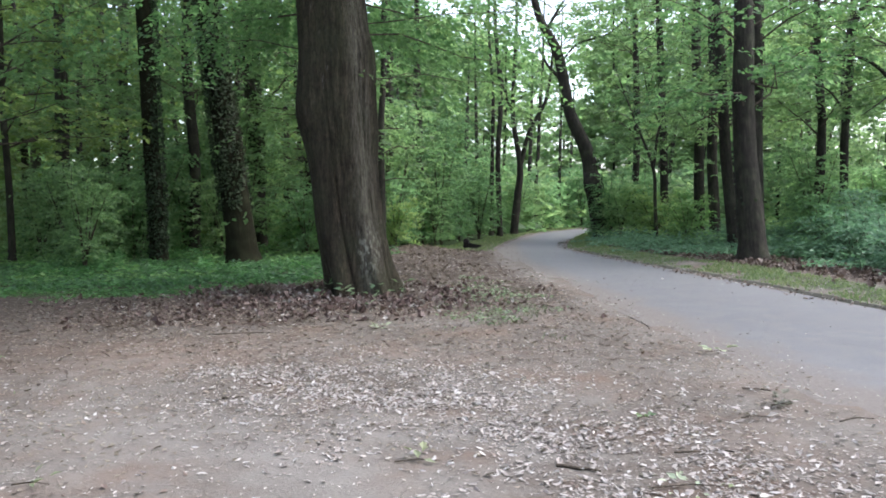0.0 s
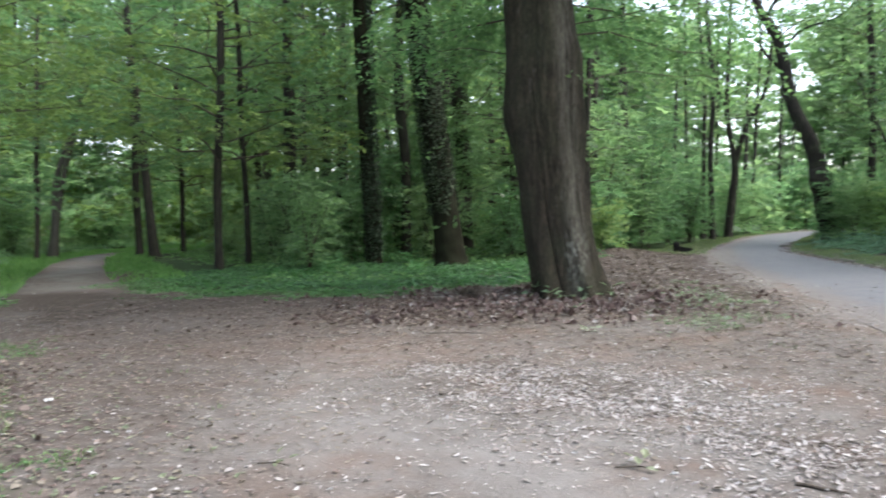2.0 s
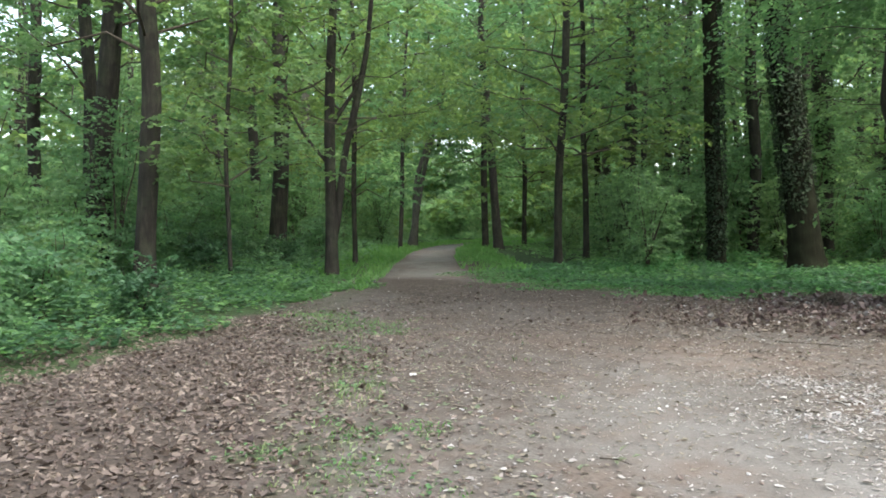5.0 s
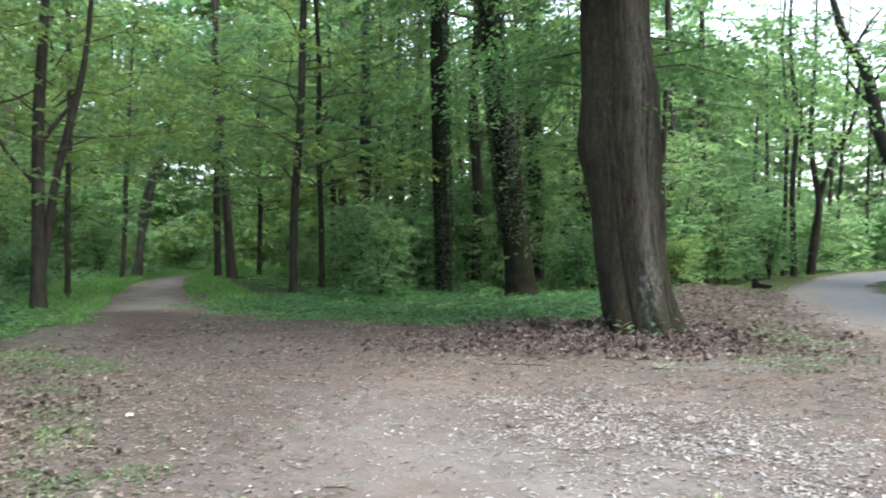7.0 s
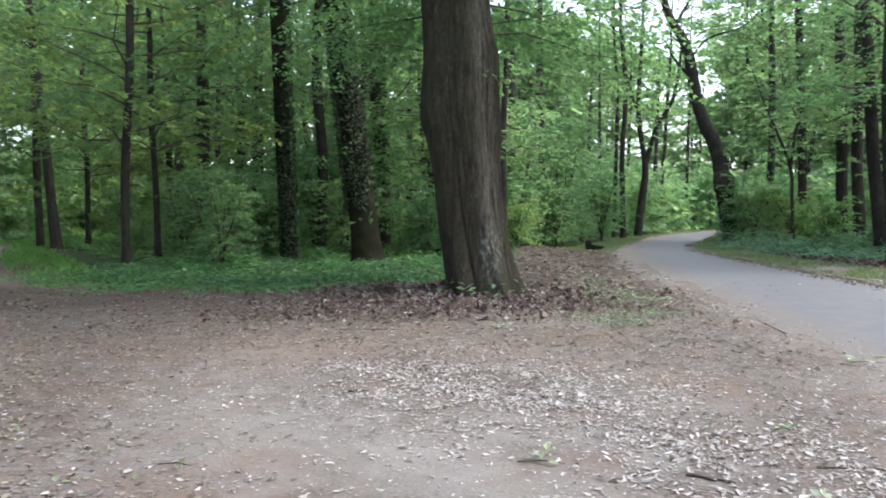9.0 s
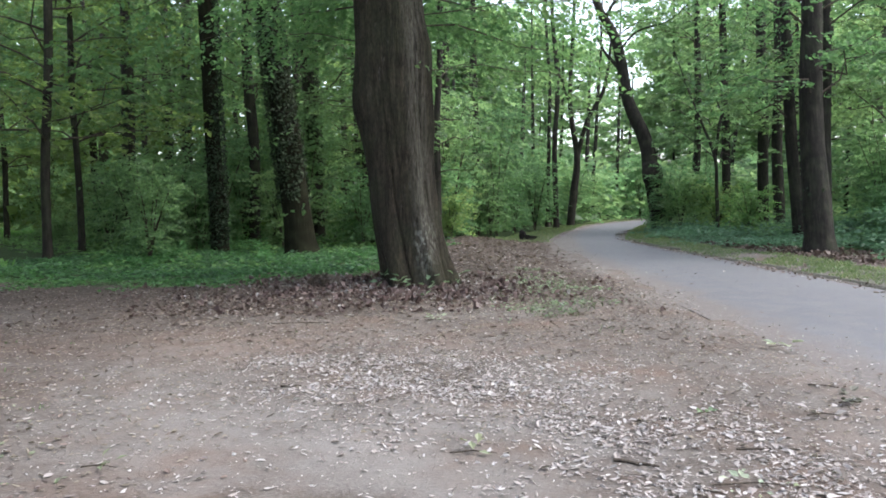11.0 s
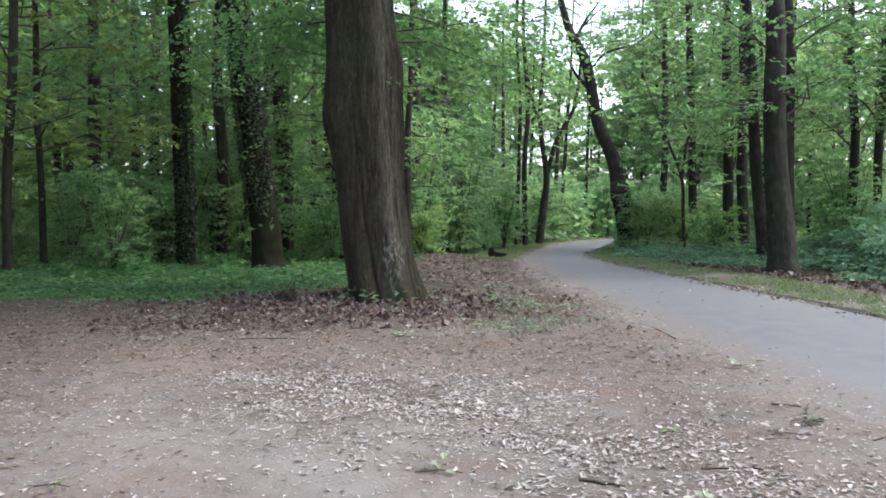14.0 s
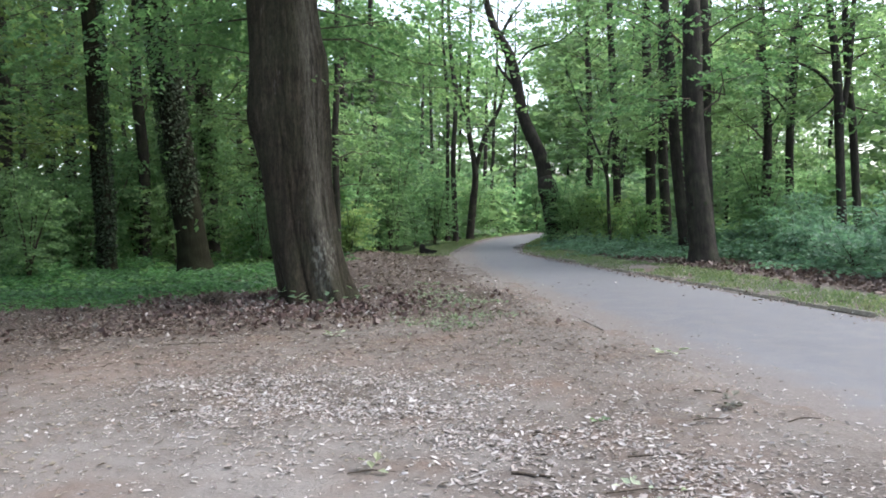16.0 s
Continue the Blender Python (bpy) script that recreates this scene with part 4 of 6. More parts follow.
# ---- the great furrowed tree ----
def great_tree(x, y):
    root = thing("tree", "huge old tree with a furrowed fluted trunk", "tree", "trees of the wood", at=(x, y, 0.0))
    root.scale = (0.946,) * 3
    key = np.array([(-0.6, 0.03, 0.62), (0.0, 0.0, 0.57), (0.15, -0.04, 0.575), (0.65, -0.15, 0.585), (1.25, -0.25, 0.59), (2.15, -0.32, 0.59), (2.7, -0.39, 0.635), (3.25, -0.46, 0.665), (3.7, -0.45, 0.655), (4.15, -0.43, 0.635),
                    (5.15, -0.5, 0.59), (7.0, -0.5, 0.55), (10.0, -0.4, 0.47), (15.0, -0.3, 0.3)])
    z = np.concatenate([np.linspace(-0.5, 6, 130), np.linspace(6.2, 15, 40)])
    cx, r = np.interp(z, key[:, 0], key[:, 1]), np.interp(z, key[:, 0], key[:, 2])
    cx = np.convolve(np.pad(cx, 5, "edge"), np.ones(11) / 11, "valid")
    r = np.convolve(np.pad(r, 5, "edge"), np.ones(11) / 11, "valid")
    sides = 160
    th = np.arange(sides) * 2 * np.pi / sides
    v = np.zeros((len(z), sides, 3))
    for i, h in enumerate(z):
        flare = math.exp(-max(h, 0) / 0.45)
        for j, a in enumerate(th):
            q = Vector((math.cos(a), math.sin(a), h * 0.1))
            twist = a + 0.06 * h
            rightward = max(0.0, math.cos(a + 0.5))
            flute = 0.045 * math.sin(5 * twist + 1.2 * noise.noise(Vector((1.0, 4.0, h * 0.3)))) + 0.05 * noise.noise(q * 1.7)
            ridge = abs(noise.noise(Vector((math.cos(a) * 5.5, math.sin(a) * 5.5, h * 0.35))))
            fine = abs(noise.noise(Vector((math.cos(a) * 15, math.sin(a) * 15, h * 1.1))))
            roots = flare * (0.06 + 0.26 * max(-0.25, math.sin(6 * a + 0.7) + 0.5 * math.sin(3 * a + 2.0)))
            groove = -0.075 * math.exp(-(((a - 5.72 - 0.04 * math.sin(1.7 * h)) / 0.05) ** 2)) * step(h, 1.2, 1.9) * step(4.6 - h, 0, 0.5)
            crack = -0.055 * math.exp(-(((a - 4.6 - 0.03 * math.sin(2 * h)) / 0.035) ** 2)) * (1 if h < 2.2 else math.exp(-(h - 2.2) * 2))
            knot = 0.05 * math.exp(-((a - 3.3) ** 2) / 0.12 - (h - 3.15) ** 2 / 0.12)
            swell = 0.06 * math.exp(-(((a + 0.2 + math.pi) % (2 * math.pi) - math.pi) ** 2) / 0.35) * step(h, 2.3, 2.9) * step(4.7 - h, 0, 0.6)
            rad = swell + r[i] * (0.995 + flute + (0.025 + 0.045 * rightward) * (ridge - 0.25) + (0.012 + 0.035 * rightward) * (fine - 0.25) + roots + crack + groove) + knot
            v[i, j] = (cx[i] + rad * math.cos(a), rad * math.sin(a), h)
    n = len(z)
    i, j = np.meshgrid(np.arange(n - 1), np.arange(sides), indexing="ij")
    f = np.stack([i * sides + j, i * sides + (j + 1) % sides, (i + 1) * sides + (j + 1) % sides, (i + 1) * sides + j], -1).reshape(-1, 4)
    part("trunk", mesh_of("trunk", v.reshape(-1, 3), f, GREAT_BARK, True), root)
    g = np.random.default_rng(5)
    # low boughs: height, azimuth, length, end drop, radius
    low = [(3.75, -0.12, 3.3, -0.35, 0.03, 16), (3.15, 3.25, 1.6, -0.05, 0.025, 3), (4.3, 3.05, 2.2, 0.4, 0.03, 10), (4.75, 0.25, 3.2, 0.5, 0.035, 16), (2.05, 2.9, 1.1, -0.25, 0.015, 4), (5.2, 0.9, 4.2, 0.0, 0.05, 90), (4.6, 0.6, 4.5, -0.5, 0.05, 80), (5.0, 2.6, 4.6, 0.0, 0.05, 100)]
    # those above 7 m are out of view, added long to shade the wood's edge
    high = [(5.6, 2.2, 4.0, 0.2, 0.05, 130), (6.2, -0.3, 4.0, 1.0, 0.06, 120), (6.0, 3.6, 4.0, 1.2, 0.06, 130), (5.4, 1.5, 4.6, 0.2, 0.05, 130), (6.6, 0.3, 4.4, 0.6, 0.06, 120), (7.5, -1.9, 6, 2.0, 0.09, 110), (8, 1.5, 6, 2, 0.08, 80), (8.5, -2.7, 7, 2.0, 0.09, 120), (9, 0.4, 6, 2.4, 0.08, 80), (9.5, 2.9, 7.5, 2.4, 0.08, 110), (10, -1.3, 6, 2.5, 0.07, 90), (12, 2, 4, 3, 0.06, 60), (13, 4.4, 4, 2.6, 0.06, 60)]
    for h, az, ln, drop, rad, dense in low + high:
        out = np.array([math.cos(az), math.sin(az), 0.0])
        start = np.array([-0.42, 0, h]) + out * 0.5
        line = np.array([start + out * ln * u + np.array([0, 0, drop * u * u + 0.25 * u * (1 - u)]) + g.normal(0, 0.05, 3) * (0 < u) for u in np.linspace(0, 1, 7)])
        limb = part("bough", mesh_of("bough", *tube(line, np.linspace(rad * (0.38 if h < 7 else 0.6), 0.003, 7), 6), TWIG, True), root)
        u = g.uniform(0.15, 1.05, dense)
        c = np.stack([np.interp(u, np.linspace(0, 1, 7), line[:, k]) for k in range(3)], 1)
        lat = np.array([-out[1], out[0], 0])
        off = g.normal(0, 0.24 * ln * min(1.0, dense / 30), dense) * (0.3 + u)
        c += lat * off[:, None] + g.normal(0, 0.16, (dense, 3)) * [0.3, 0.3, 1] - np.array([0, 0, 0.15])
        w = out + lat * (np.sign(off) * g.uniform(0, 1, dense))[:, None] - np.array([0, 0, 0.25])
        part("foliage", mesh_of("foliage", *sprays(c, w, np.array([0, 0, 1.0]) + g.normal(0, 0.3, (dense, 3)), g.uniform(0.5, 1.0, dense), 11, 0.13 if h < 7 else 0.3, g, 0.35, 0.65), CROWN_LEAF), limb)
    return root


great_tree(-1.375, 12.9)


# ---- undergrowth ----
def shrub_of(seed, height, reach, stems, n, leaf, material, per=9, tilt=0.35):
    """Stems from one foot with flat sprays: the meshes of stems and leaves."""
    g = np.random.default_rng(seed)
    wood, cs, ws, ns, ls = [], [], [], [], []
    for s in range(stems):
        az, hh = s * 2.4 + g.uniform(-0.4, 0.4), height * g.uniform(0.6, 1.0)
        out = np.array([math.cos(az), math.sin(az), 0.0])
        k = np.linspace(0, 1, 6)
        line = out * (reach * 0.6 * k**1.4)[:, None] * g.uniform(0.4, 1) + np.array([0, 0, 1.0]) * (hh * k)[:, None] + g.normal(0, 0.05, (6, 3)) * k[:, None]
        line[0, 2] = -0.15
        wood.append(tube(line, np.linspace(0.012 + 0.006 * height, 0.005, 6), 5))
        m = n // stems
        u = g.uniform(0.12, 1.05, m)
        c = np.stack([np.interp(u, k, line[:, q]) for q in range(3)], 1)
        a2 = g.uniform(0, 2 * np.pi, m)
        w = np.stack([np.cos(a2), np.sin(a2), g.uniform(-0.2, 0.35, m)], 1)
        c += w * (g.uniform(0.05, 0.75, m) * reach * (1.1 - 0.6 * u))[:, None]
        cs.append(c), ws.append(w), ns.append(np.array([0, 0, 1.0]) + g.normal(0, tilt, (m, 3))), ls.append(g.uniform(0.35, 0.8, m) * leaf * 6)
    c = np.concatenate(cs)
    c[:, 2] = np.maximum(c[:, 2], 0.12)
    v, f = sprays(c, np.concatenate(ws), np.concatenate(ns), np.concatenate(ls), per, leaf, g, 0.2, 0.7)
    return [mesh_of("stem", *w, TWIG, True) for w in wood], mesh_of("foliage", v, f, material)


SHRUBS = [shrub_of(31, 5.2, 2.1, 7, 315, 0.17, LIGHT_LEAF, 8), shrub_of(32, 3.6, 1.8, 6, 260, 0.155, LIGHT_LEAF, 8), shrub_of(33, 6.8, 2.4, 7, 360, 0.18, LIGHT_LEAF, 8),
          shrub_of(34, 2.4, 1.5, 7, 220, 0.145, LIGHT_LEAF, 8), shrub_of(35, 4.4, 2.0, 6, 290, 0.17, LIGHT_LEAF, 8)]
LOW_LEFT = [shrub_of(44, 2.0, 1.2, 7, 210, 0.13, SHRUB_LEAF, 8), shrub_of(45, 1.3, 1.0, 7, 170, 0.12, DARK_HERB, 8), shrub_of(46, 1.7, 1.3, 7, 220, 0.13, CROWN_LEAF, 8)]
BRIGHT = [shrub_of(47, 3.2, 1.6, 7, 300, 0.15, LIT_LEAF, 8), shrub_of(48, 2.0, 1.3, 7, 240, 0.13, YELLOW_LEAF, 8), shrub_of(49, 4.6, 1.8, 7, 330, 0.16, LIT_LEAF, 8)]
THICKET = [shrub_of(41, 1.3, 1.5, 11, 250, 0.115, HERB_LEAF, 9, 0.16), shrub_of(42, 0.9, 1.4, 9, 200, 0.11, HERB_LEAF, 9, 0.16), shrub_of(43, 1.9, 1.7, 9, 250, 0.115, HERB_LEAF, 9, 0.16)]


def shrub(x, y, kind, pool, label, size=1.0):
    global count
    count += 1
    root = thing("shrub", label, "shrub", "shrubs of the wood", at=(x, y, float(rise(np.array(x), np.array(y)))))
    root.rotation_euler, root.scale = (0, 0, (count * 2.399) % 6.283), (size,) * 3
    stems, leafage = pool[kind % len(pool)]
    for me in (*stems, leafage):
        part(me.name.split(".")[0], me, root)
    return root


TALL = "tall leafy understorey shrub with layered green leaves"
LOW = "low dense broad-leaved thicket, bluish green"
g0 = np.random.default_rng(3)
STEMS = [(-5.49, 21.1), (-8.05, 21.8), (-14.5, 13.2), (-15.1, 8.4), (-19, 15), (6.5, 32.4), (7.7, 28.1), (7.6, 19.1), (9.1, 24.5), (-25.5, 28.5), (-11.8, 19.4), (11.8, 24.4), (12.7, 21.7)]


def sight_clear(x, y, room=1.7):
    """Whether a place stays off the camera's lines of sight to the larger stems."""
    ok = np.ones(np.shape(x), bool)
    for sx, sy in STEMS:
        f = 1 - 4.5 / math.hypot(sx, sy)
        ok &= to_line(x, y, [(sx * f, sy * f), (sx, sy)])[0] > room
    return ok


mid_shrubs = scatter(27, (-30, 14, 2, 30), lambda x, y: (inside(x, y, WOOD_MID) > 1.5) & (inside(x, y, WOOD_MID) < 9) & ((to_line(x, y, TRACK)[0] > 4.6) | (y < 16)) & (np.hypot(x + 1.5, y - 13.7) > 3.2) & sight_clear(x, y), 1.75, 51)
mid_shrubs += scatter(10, (-32, 24, 4, 48), lambda x, y: inside(x, y, WOOD_MID) > 7.5, 3.0, 58)
left_shrubs = scatter(33, (-34, 2, -9, 44), lambda x, y: (inside(x, y, WOOD_LEFT) > 3.2) & (to_line(x, y, TRACK)[0] > 5.5) & ((x < -12) | (y < 5)) & sight_clear(x, y), 2.0, 52)
right_shrubs = scatter(12, (6, 21, 34, 52), lambda x, y: (inside(x, y, WOOD_RIGHT) > 1.3) & (np.hypot(x, y) > 23) & sight_clear(x, y), 2.1, 53)
road_shrubs = scatter(11, (-3.5, 25, 5, 46), lambda x, y: (inside(x, y, WOOD_MID) > 0.8) & (inside(x, y, WOOD_MID) < 5), 1.7, 60)
road_shrubs += scatter(3, (6, 20, 17, 35), lambda x, y: (inside(x, y, WOOD_RIGHT) > 0.9) & (np.hypot(x, y) > 22) & (np.hypot(x - 7.7, y - 28.1) > 1.2), 1.7, 67)
for k, p in enumerate(mid_shrubs + left_shrubs + right_shrubs + road_shrubs):
    deep_in = max(float(inside(np.array(p[0]), np.array(p[1]), w)) for w in (WOOD_MID, WOOD_LEFT, WOOD_RIGHT))
    if deep_in < 3 and k < len(mid_shrubs):
        p = (p[0] * 1.26, p[1] * 1.26)
    elif deep_in < 5.5 and k < len(mid_shrubs):
        p = (p[0] * 1.16, p[1] * 1.16)
    shrub(p[0], p[1], (0, 1, 3)[k % 3] if deep_in < 5 and k < len(mid_shrubs) else k, SHRUBS, TALL, g0.uniform(0.8, 1.1) * (0.85 if k >= len(mid_shrubs + left_shrubs + right_shrubs) else 0.62 if deep_in < 4 else 0.8 if deep_in < 6 else 1.0))
low_left = scatter(30, (-19, 1, -9, 14), lambda x, y: (inside(x, y, WOOD_LEFT) > 0.9) & (inside(x, y, WOOD_LEFT) < 6.5) & sight_clear(x, y, 1.2) & (np.hypot(x + 14.5, y - 13.2) > 1.2), 1.15, 59)
for k, p in enumerate(low_left):
    if p[0] > -16 and p[1] > 7.5:
        continue
    shrub(p[0], p[1], k + (k % 2), LOW_LEFT, "low leafy bush in the undergrowth beside the track", g0.uniform(0.6, 0.95))
for k, (x, y, size) in enumerate(((-17.2, 9.9, 1.0), (-18.9, 11.6, 1.1), (-17.1, 12.7, 0.9), (-20.4, 13.4, 1.2), (-16.6, 6.9, 1.0), (-17.9, 14.4, 0.8), (-19.2, 16.9, 0.9), (-22.6, 20.4, 1.1))):
    shrub(x, y, 2 * k, LOW_LEFT, "low leafy bush in the undergrowth beside the track", size)
for k, (x, y, size) in enumerate(((-17.9, 8.0, 0.7), (-19.6, 9.2, 0.9), (-18.9, 12.9, 0.7), (-21.6, 12.2, 1.0), (-21.2, 15.6, 0.9), (-23.2, 17.2, 0.9), (-17.3, 5.4, 0.8), (-22.9, 9.6, 1.1), (-25.6, 21.2, 0.9), (-28.6, 29.5, 0.8))):
    shrub(x, y, (1, 3, 4)[k % 3], SHRUBS, TALL, size)
for x, y, size in ((-7.0, 24.6, 0.8), (-9.6, 23.8, 0.8), (-4.2, 23.4, 0.7), (-12.6, 24.2, 0.8)):
    shrub(x, y, 1, SHRUBS, TALL, size)
edge_shrubs = scatter(46, (6, 11, 24, 27), lambda x, y: (inside(x, y, WOOD_RIGHT) > 0.15) & (np.hypot(x - 7.62, y - 19.14) > 0.9) & ((y < 18.2) | (x > 8.6)), 1.05, 54)
for k, p in enumerate(edge_shrubs):
    shrub(p[0], p[1], k, THICKET, LOW, g0.uniform(0.7, 1.05) * (0.5 if p[1] > 20.5 and p[0] < 10 else 1.0))


YELLOWISH = "yellow-green leafy bush at the wood's edge"
BUSHES_THIS_SIDE = [(-1.6, 24.6, 1, 0.8), (-2.4, 22.6, 1, 0.6), (-1.9, 27.2, 0, 0.9), (-0.4, 30.2, 2, 0.6), (-0.9, 31.6, 2, 0.8), (0.6, 33.2, 2, 0.6), (0.2, 36.2, 2, 0.9), (1.6, 37.4, 2, 0.6), (1.2, 40.5, 2, 0.9), (2.0, 43.6, 0, 0.9), (-2.8, 30.0, 2, 0.9), (-3.6, 35.0, 2, 1.0), (-1.6, 38.6, 0, 1.2), (-4.6, 24.8, 1, 1.0)]
BUSHES_FAR_SIDE = [(7.0, 30.9, 0, 0.75), (6.5, 31.7, 2, 0.6), (7.2, 33.6, 0, 0.9), (8.3, 30.6, 1, 1.1), (8.4, 27.0, 1, 0.9), (8.9, 35.4, 0, 0.9), (10.1, 39.5, 2, 0.9), (12.2, 44.6, 0, 1.0), (5.6, 50.4, 0, 1.0), (7.0, 55.8, 0, 1.2), (10.5, 59.5, 2, 1.1), (14.5, 63.0, 0, 1.3), (13.2, 27.2, 0, 1.0), (15.4, 27.5, 0, 1.0), (16.5, 30.5, 2, 1.0)]
for x, y, kind, size in BUSHES_THIS_SIDE + BUSHES_FAR_SIDE:
    shrub(x, y, kind, BRIGHT, YELLOWISH if kind == 1 else "bright green leafy bush between the trees", size)


def herbs(name, label, box, keep, n, tall, leaf, material, seed):
    """Low plants too many to count: short shoots with whorls of broad leaves."""
    g = np.random.default_rng(seed)
    p = g.uniform((box[0], box[1]), (box[2], box[3]), (n * 3, 2))
    p = p[keep(p[:, 0], p[:, 1])][:n]
    m, per = len(p), 6
    h = tall * g.uniform(0.45, 1.1, m) * (0.35 + 1.3 * vnoise(p[:, 0] * 0.9, p[:, 1] * 0.9, 12) ** 1.5)
    h *= 0.35 + 0.65 * step(cover(p[:, 0], p[:, 1])[3], -0.5, 1.8)
    foot = np.stack([p[:, 0], p[:, 1], rise(p[:, 0], p[:, 1])], 1)
    u = g.uniform(0.25, 1.0, (m, per))
    a = g.uniform(0, 2 * np.pi, (m, per))
    out = np.stack([np.cos(a), np.sin(a), g.uniform(-0.35, 0.3, (m, per))], -1)
    base = foot[:, None] + np.array([0, 0, 1.0]) * (u * h[:, None])[..., None] + out * 0.05
    v, f = leaves(base.reshape(-1, 3), out.reshape(-1, 3), (np.array([0, 0, 1.0]) + g.normal(0, 0.3, (m, per, 3))).reshape(-1, 3), (leaf * g.uniform(0.6, 1.3, (m, per))).ravel(), 0.65)
    thing(name, label, "undergrowth", kind="stuff", mesh=mesh_of(name, v, f, material))


def near_wood(ring, a, b):
    return lambda x, y: (step(inside(x, y, ring) + (vnoise(x * 1.3, y * 1.3, 15) - 0.5) * 1.6, a - 0.9, a + 1.1) ** 2 > vnoise(x * 23.7, y * 19.3, 16)) & (inside(x, y, ring) < b)


herbs("undergrowth", "low green herbs along the wood's edge", (-12, 12.5, 1.5, 24), near_wood(WOOD_MID, 0.3, 7.0), 2900, 0.12, 0.115, DARK_HERB, 61)
herbs("undergrowth", "fresh green herbs thinning out at the wood's edge", (-12, 12.0, 1.5, 24), near_wood(WOOD_MID, -0.1, 6.0), 1900, 0.13, 0.105, NETTLE_LEAF, 68)
herbs("undergrowth", "tiny plants and moss thinning out before the wood", (-12.5, 11.2, -2.2, 17), near_wood(WOOD_MID, -0.9, 0.6), 1500, 0.07, 0.06, NETTLE_LEAF, 69)
herbs("undergrowth", "taller broad-leaved herbs in patches under the trees", (-12, 15, 1.5, 26), lambda x, y: (inside(x, y, WOOD_MID) > 3) & (inside(x, y, WOOD_MID) < 9) & (vnoise(x * 0.8, y * 0.8, 17) > 0.5) & sight_clear(x, y, 0.9), 1400, 0.5, 0.13, NETTLE_LEAF, 77)
herbs("undergrowth", "low green herbs deeper in the wood", (-34, 15, 6, 46), lambda x, y: near_wood(WOOD_MID, 2.0, 16.0)(x, y) & sight_clear(x, y, 0.8), 3600, 0.24, 0.15, NETTLE_LEAF, 62)
herbs("undergrowth", "green nettles and herbs beside the track", (-22, -4, -6, 13.5), lambda x, y: near_wood(WOOD_LEFT, 0.0, 8.0)(x, y) & sight_clear(x, y, 0.45), 3600, 0.52, 0.11, DARK_HERB, 63)
herbs("undergrowth", "fresh nettles among darker herbs beside the track", (-22, -4, -6, 13.5), lambda x, y: near_wood(WOOD_LEFT, 0.0, 8.0)(x, y) & sight_clear(x, y, 0.45), 2400, 0.55, 0.1, NETTLE_LEAF, 80)
herbs("undergrowth", "low green plants before the forked tree", (-14.6, 8.4, -9.2, 13.2), near_wood(WOOD_LEFT, -0.3, 3.0), 1300, 0.1, 0.09, NETTLE_LEAF, 83)
herbs("undergrowth", "herbs under the trees past the track", (-45, 10, -10, 46), near_wood(WOOD_LEFT, 0.5, 16.0), 2600, 0.5, 0.17, SHRUB_LEAF, 64)
herbs("undergrowth", "low herbs behind the road verge", (5, 10, 22, 32), lambda x, y: near_wood(WOOD_RIGHT, -0.4, 8.0)(x, y) & (to_line(x, y, [(6.5, 16.4), (7.62, 19.14)])[0] > 0.9), 5200, 0.45, 0.13, HERB_LEAF, 65)
herbs("undergrowth", "herbs deep in the wood beyond the road", (5, 14, 45, 56), near_wood(WOOD_RIGHT, 2.0, 22.0), 1800, 0.6, 0.22, SHRUB_LEAF, 66)


def grass(name, label, box, keep, n, tall, seed, material=GRASS):
    g = np.random.default_rng(seed)
    p = g.uniform((box[0], box[1]), (box[2], box[3]), (n * 4, 2))
    p = p[keep(p[:, 0], p[:, 1])][:n]
    m = len(p)
    foot = np.stack([p[:, 0], p[:, 1], rise(p[:, 0], p[:, 1]) - 0.01], 1)
    a = g.uniform(0, 2 * np.pi, m)
    h = tall * g.uniform(0.4, 1.2, m) * (0.5 + vnoise(p[:, 0] * 1.1, p[:, 1] * 1.1, 21))
    lean = np.stack([np.cos(a), np.sin(a), 0 * a], 1)
    side = np.stack([-np.sin(a), np.cos(a), 0 * a], 1) * (0.006 + 0.03 * h)[:, None]
    up = np.array([0, 0, 1.0]) * h[:, None]
    v = np.stack([foot - side, foot + side, foot + side * 0.6 + up * 0.6 + lean * (h * 0.2)[:, None], foot + up * 0.95 + lean * (h * 0.6)[:, None]], 1)
    thing(name, label, "grass", kind="stuff", mesh=mesh_of(name, v.reshape(-1, 3), np.arange(m * 4).reshape(-1, 4), material))


def verge_right(x, y):
    d, h = to_line(x, y, ROAD)
    return (d - h > 0.05) & (d - h < 0.95 + 0.5 * vnoise(x * 2, y * 2, 27)) & (inside(x, y, WOOD_RIGHT) < 0.25) & (x > 3.2 + np.maximum(y - 27, 0) * 0.18) & (vnoise(x * 1.7, y * 1.7, 23) > 0.22)


def verge_far(x, y):
    d, h = to_line(x, y, ROAD)
    return (d - h > 0.1) & (d - h < 2.2) & (inside(x, y, WOOD_MID) < 0.6) & (x < 5 + (y - 30) * 0.45)


def track_side(x, y):
    d, h = to_line(x, y, TRACK)
    return (d - h > -0.05) & (d - h < 2.8) & (y > 9.0 + 5 * vnoise(x * 1.1, y * 1.1, 29)) & ((inside(x, y, WOOD_LEFT) > -2.0) | (y > 14.5 + 5 * vnoise(x * 1.3, y * 1.3, 30))) & (inside(x, y, WOOD_MID) < 1.3) & (inside(x, y, WOOD_LEFT) < 2.2)


